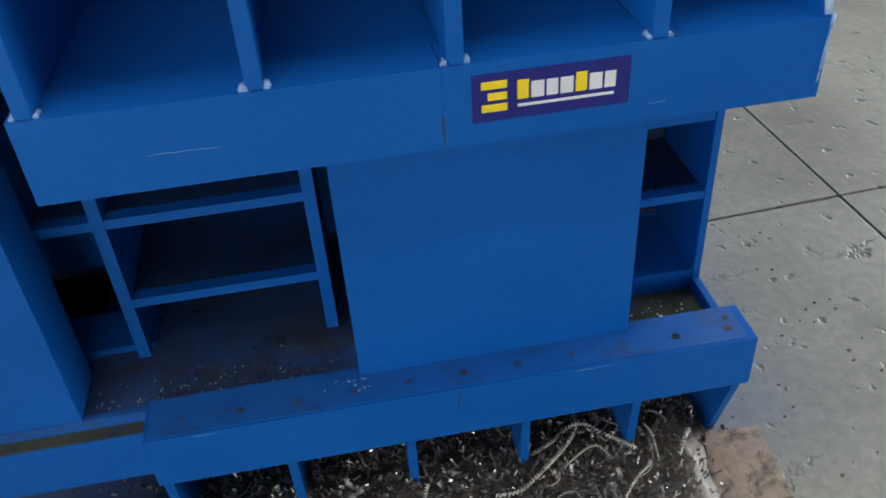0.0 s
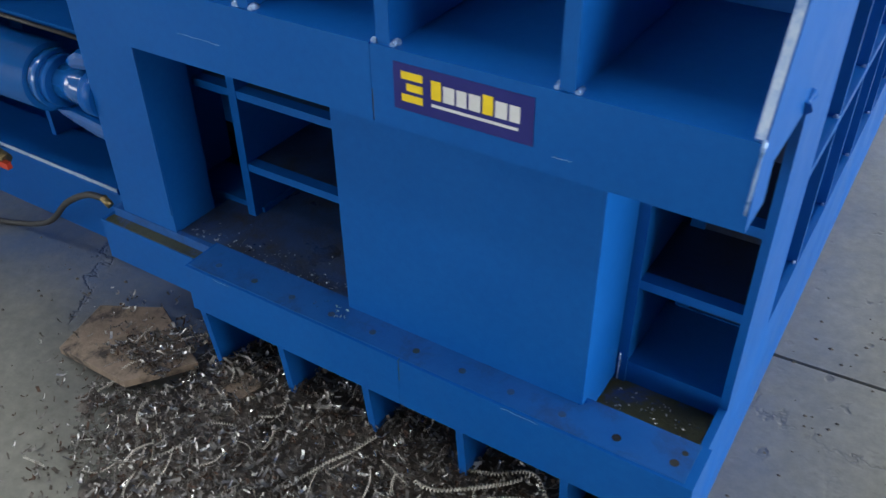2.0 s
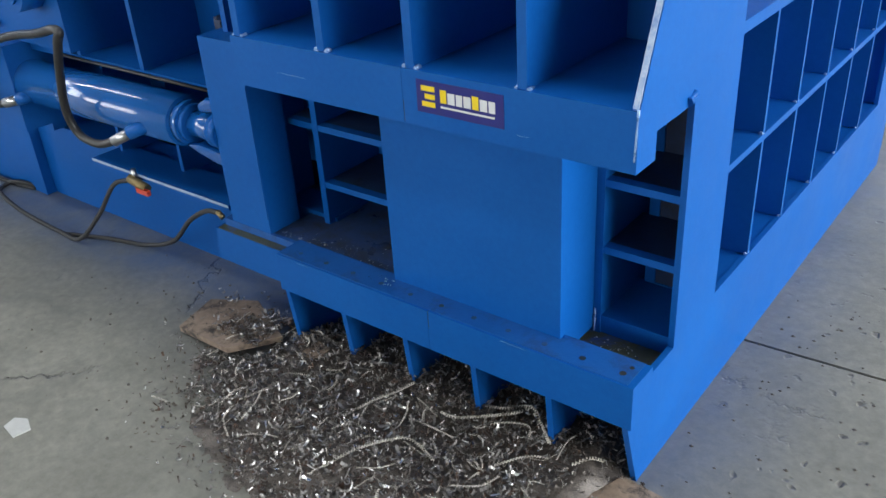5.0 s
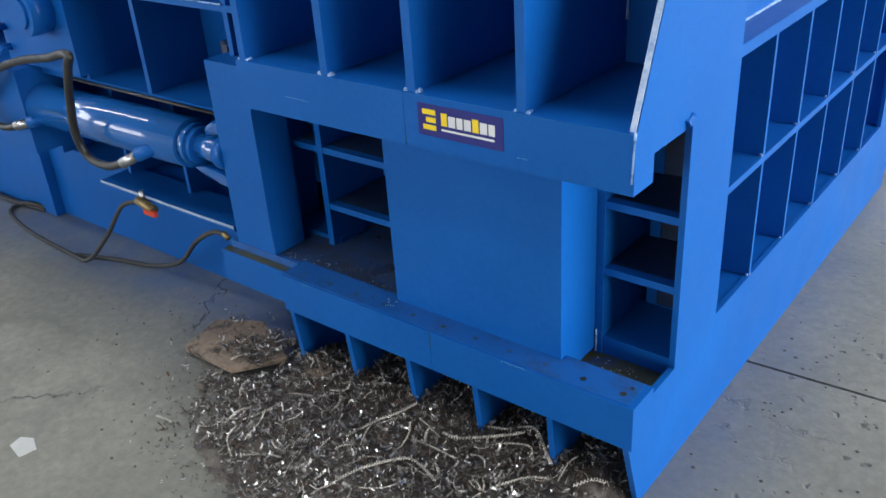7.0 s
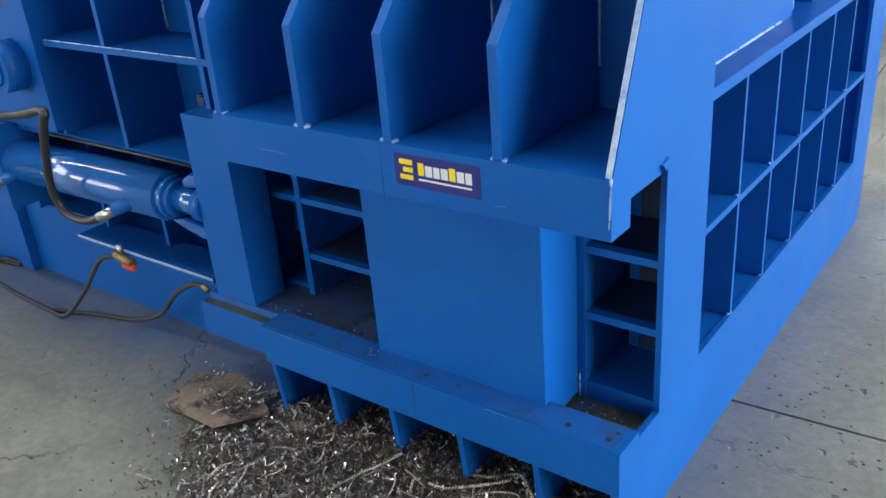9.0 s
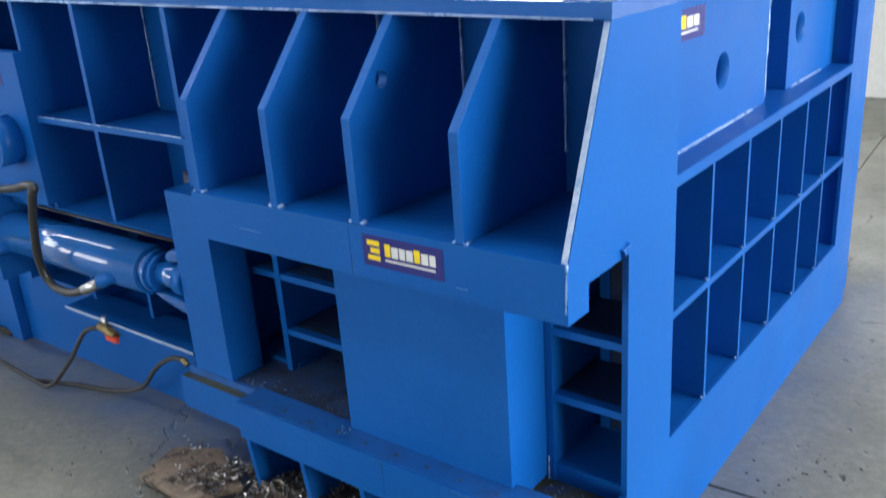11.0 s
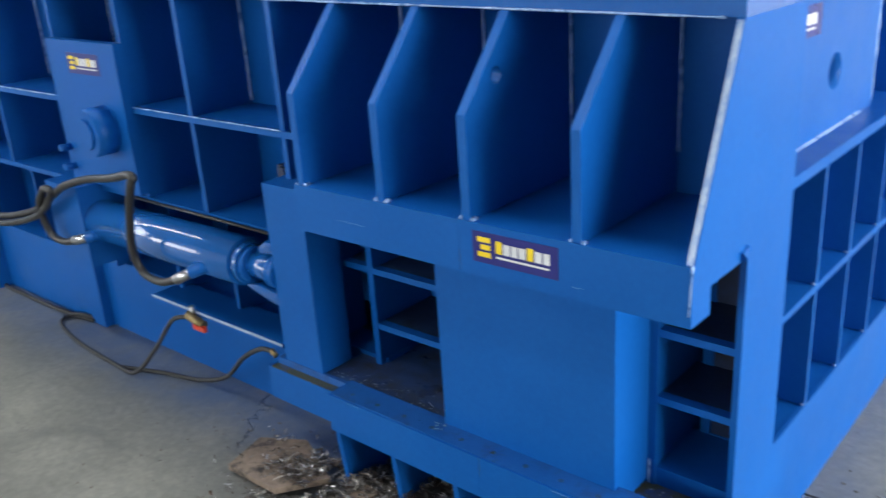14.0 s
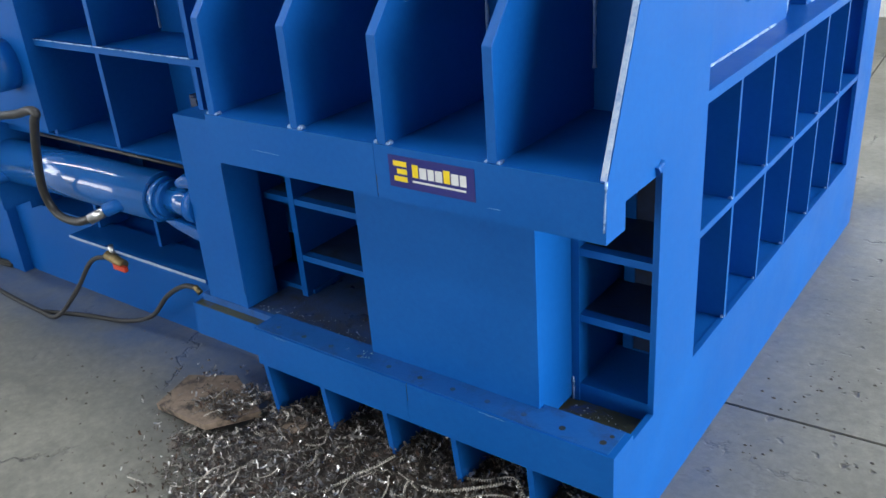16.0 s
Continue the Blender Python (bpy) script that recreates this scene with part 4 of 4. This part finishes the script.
tagged(new("floor_grit", me), "dark grit and chips scattered on concrete", "grit", kind="stuff")


def floor_cable(points, r):
    ob = part("floor_cable", tube(bmesh.new(), smooth_path(points, 10), r, 10), CABLE)
    return tagged(ob, "dark dusty cable lying on concrete", "cable")


floor_cable([(-4.26, 0.60, 0.010), (-4.22, 0.30, 0.010), (-4.05, 0.222, 0.010), (-3.8, 0.215, 0.010), (-3.44, 0.222, 0.010), (-3.15, 0.252, 0.010)], 0.009)
floor_cable([(-3.13, 0.275, 0.012), (-3.24, 0.235, 0.030), (-3.32, 0.215, 0.012), (-3.26, 0.14, 0.012), (-2.98, 0.085, 0.012), (-2.62, 0.065, 0.012),
             (-2.46, 0.06, 0.03), (-2.33, 0.10, 0.16), (-2.20, 0.12, 0.31), (-2.10, 0.137, 0.347)], 0.009)
floor_cable([(-2.60, 0.065, 0.011), (-2.40, 0.14, 0.011), (-2.20, 0.19, 0.015), (-2.0, 0.19, 0.09), (-1.80, 0.15, 0.25), (-1.66, 0.13, 0.335), (-1.58, 0.126, 0.352)], 0.009)
floor_cable([(-9.5, -0.5, 0.013), (-6.85, 0.2, 0.013), (-6.95, 0.72, 0.013), (-6.5, 1.1, 0.013), (-4.4, 1.6, 0.013)], 0.013)

# ---- things beyond the shear ----
booth = thing("sheet_metal_booth", "dull blue sheet metal booth with a numbered sign", "booth")
part("booth_wall", boxes((-10.6, -8.9, -2.6, 1.56, 0.12, 2.6)), TEAL, booth, bevel=0.01)
for yy in (-2.5, -0.6, 1.2):
    part("leg", boxes((-9.1, -8.95, yy - 0.12, yy + 0.08, 0.0, 0.12)), RUST, booth)
sign = part("sign", boxes((-8.9, -8.894, 0.63, 1.44, 1.20, 1.90)), SIGN_BLUE, booth, "blue sign with a yellow disc")
part("disc", rod(bmesh.new(), (-8.894, 1.14, 1.42), (-8.890, 1.14, 1.42), 0.155, 36), YELLOW, sign, "yellow disc")
fc = bpy.data.curves.new("numeral", 'FONT')
fc.body, fc.size, fc.extrude, fc.align_x, fc.align_y = "7", 0.27, 0.001, 'CENTER', 'CENTER'
tmp = new("numeral_text", fc)
dg = bpy.context.evaluated_depsgraph_get()
me = bpy.data.meshes.new_from_object(tmp.evaluated_get(dg))
bpy.data.objects.remove(tmp)
me.materials.clear()
me.materials.append(SIGN_BLUE)
num = new("numeral", me)
num.parent = sign
num.matrix_local = pose(-8.887, 1.14, 1.42, 90, 0, 90)

bin_ob = thing("blue_bin", "small blue steel bin with bolts on the floor", "bin")
part("body", boxes((-8.10, -7.75, 1.44, 1.76, 0.0, 0.32)), BLUE, bin_ob, bevel=0.01)
for zz in (0.08, 0.22):
    part("bolt", rod(bmesh.new(), (-7.75, 1.51, zz), (-7.73, 1.51, zz), 0.03, 12), WHITE, bin_ob)
bm = rod(bmesh.new(), (-7.92, 1.56, 0.32), (-7.92, 1.56, 0.60), 0.10, 12, 0.04)
tagged(part("yellow_sack", bm, YELLOW_PAINT, bevel=0.02), "yellow sack standing on a blue bin", "sack")
rack = thing("pipe_rack", "dark steel pipe rack in bright daylight", "rack")
for a, b in (((-9.2, 1.5, 0), (-9.2, 1.5, 2.2)), ((-9.2, 2.25, 0), (-9.2, 2.25, 2.2)), ((-9.2, 1.5, 0.55), (-9.2, 2.25, 0.55)), ((-9.2, 1.5, 1.55), (-9.2, 2.25, 1.2)), ((-9.2, 1.5, 2.1), (-9.2, 2.25, 1.8)), ((-9.2, 1.5, 0.3), (-9.2, 2.25, 0.3))):
    part("pipe", rod(bmesh.new(), a, b, 0.035, 10), RUBBER, rack)
part("pipe_end", rod(bmesh.new(), (-9.35, 1.52, 1.78), (-8.95, 1.86, 1.40), 0.10, 20), WALL, rack, "thick grey pipe end")
part("shelf", boxes((-9.45, -9.05, 1.56, 2.25, 0.62, 0.66)), WALL, rack, "pale shelf board")
bm = tube(bmesh.new(), [Vector((-9.0 + 0.06 * math.sin(a), 1.98 + 0.13 * math.cos(a), 0.98 + 0.17 * math.sin(a))) for a in [k * math.pi / 12 for k in range(25)]], 0.042, 10)
tagged(part("white_coil", bm, LIME), "white coiled roll hanging on a steel rack", "coil")
rub = random.Random(8)
for k in range(9):
    bm = bmesh.new()
    bmesh.ops.create_icosphere(bm, subdivisions=2, radius=rub.uniform(0.06, 0.15))
    for v in bm.verts:
        v.co *= 1 + 0.35 * noise.noise(v.co * 9 + Vector((k, 0, 0)))
        v.co.z = max(v.co.z * 0.6, -0.03) + 0.03
    ob = part("rubble_lump", bm, CONCRETE)
    ob.location = (rub.uniform(-8.8, -8.25), rub.uniform(0.9, 2.1), 0)
    tagged(ob, "grey rubble lump on the floor", "rubble", group="rubble by the booth")
tagged(part("white_sheet", boxes((-11.2, -11.1, 1.3, 3.6, 0.0, 2.4)), LIME), "large pale sheet standing in daylight", "sheet")
tank = thing("blue_tank", "long blue painted steel tank on legs behind the shear", "tank")
part("shell", rod(bmesh.new(), (-9.6, 3.7, 1.32), (-5.75, 3.7, 1.32), 0.55, 48), BLUE, tank, bevel=0.03)
for lx in (-9.0, -7.6, -6.3):
    part("leg", boxes((lx - 0.08, lx + 0.08, 3.4, 4.0, 0.0, 0.95)), BLUE, tank)
part("flange", rod(bmesh.new(), (-5.75, 3.55, 1.40), (-5.66, 3.55, 1.40), 0.20, 28), BLUE, tank)
low = thing("low_partition", "low white wall with a yellow board at its end", "partition")
part("wall", boxes((-1.2, 4.0, 6.9, 7.1, 0.0, 0.95)), LIME, low)
part("yellow_board", boxes((-0.95, -0.55, 6.86, 6.90, 0.95, 2.2)), YELLOW_PAINT, low, "yellow board")
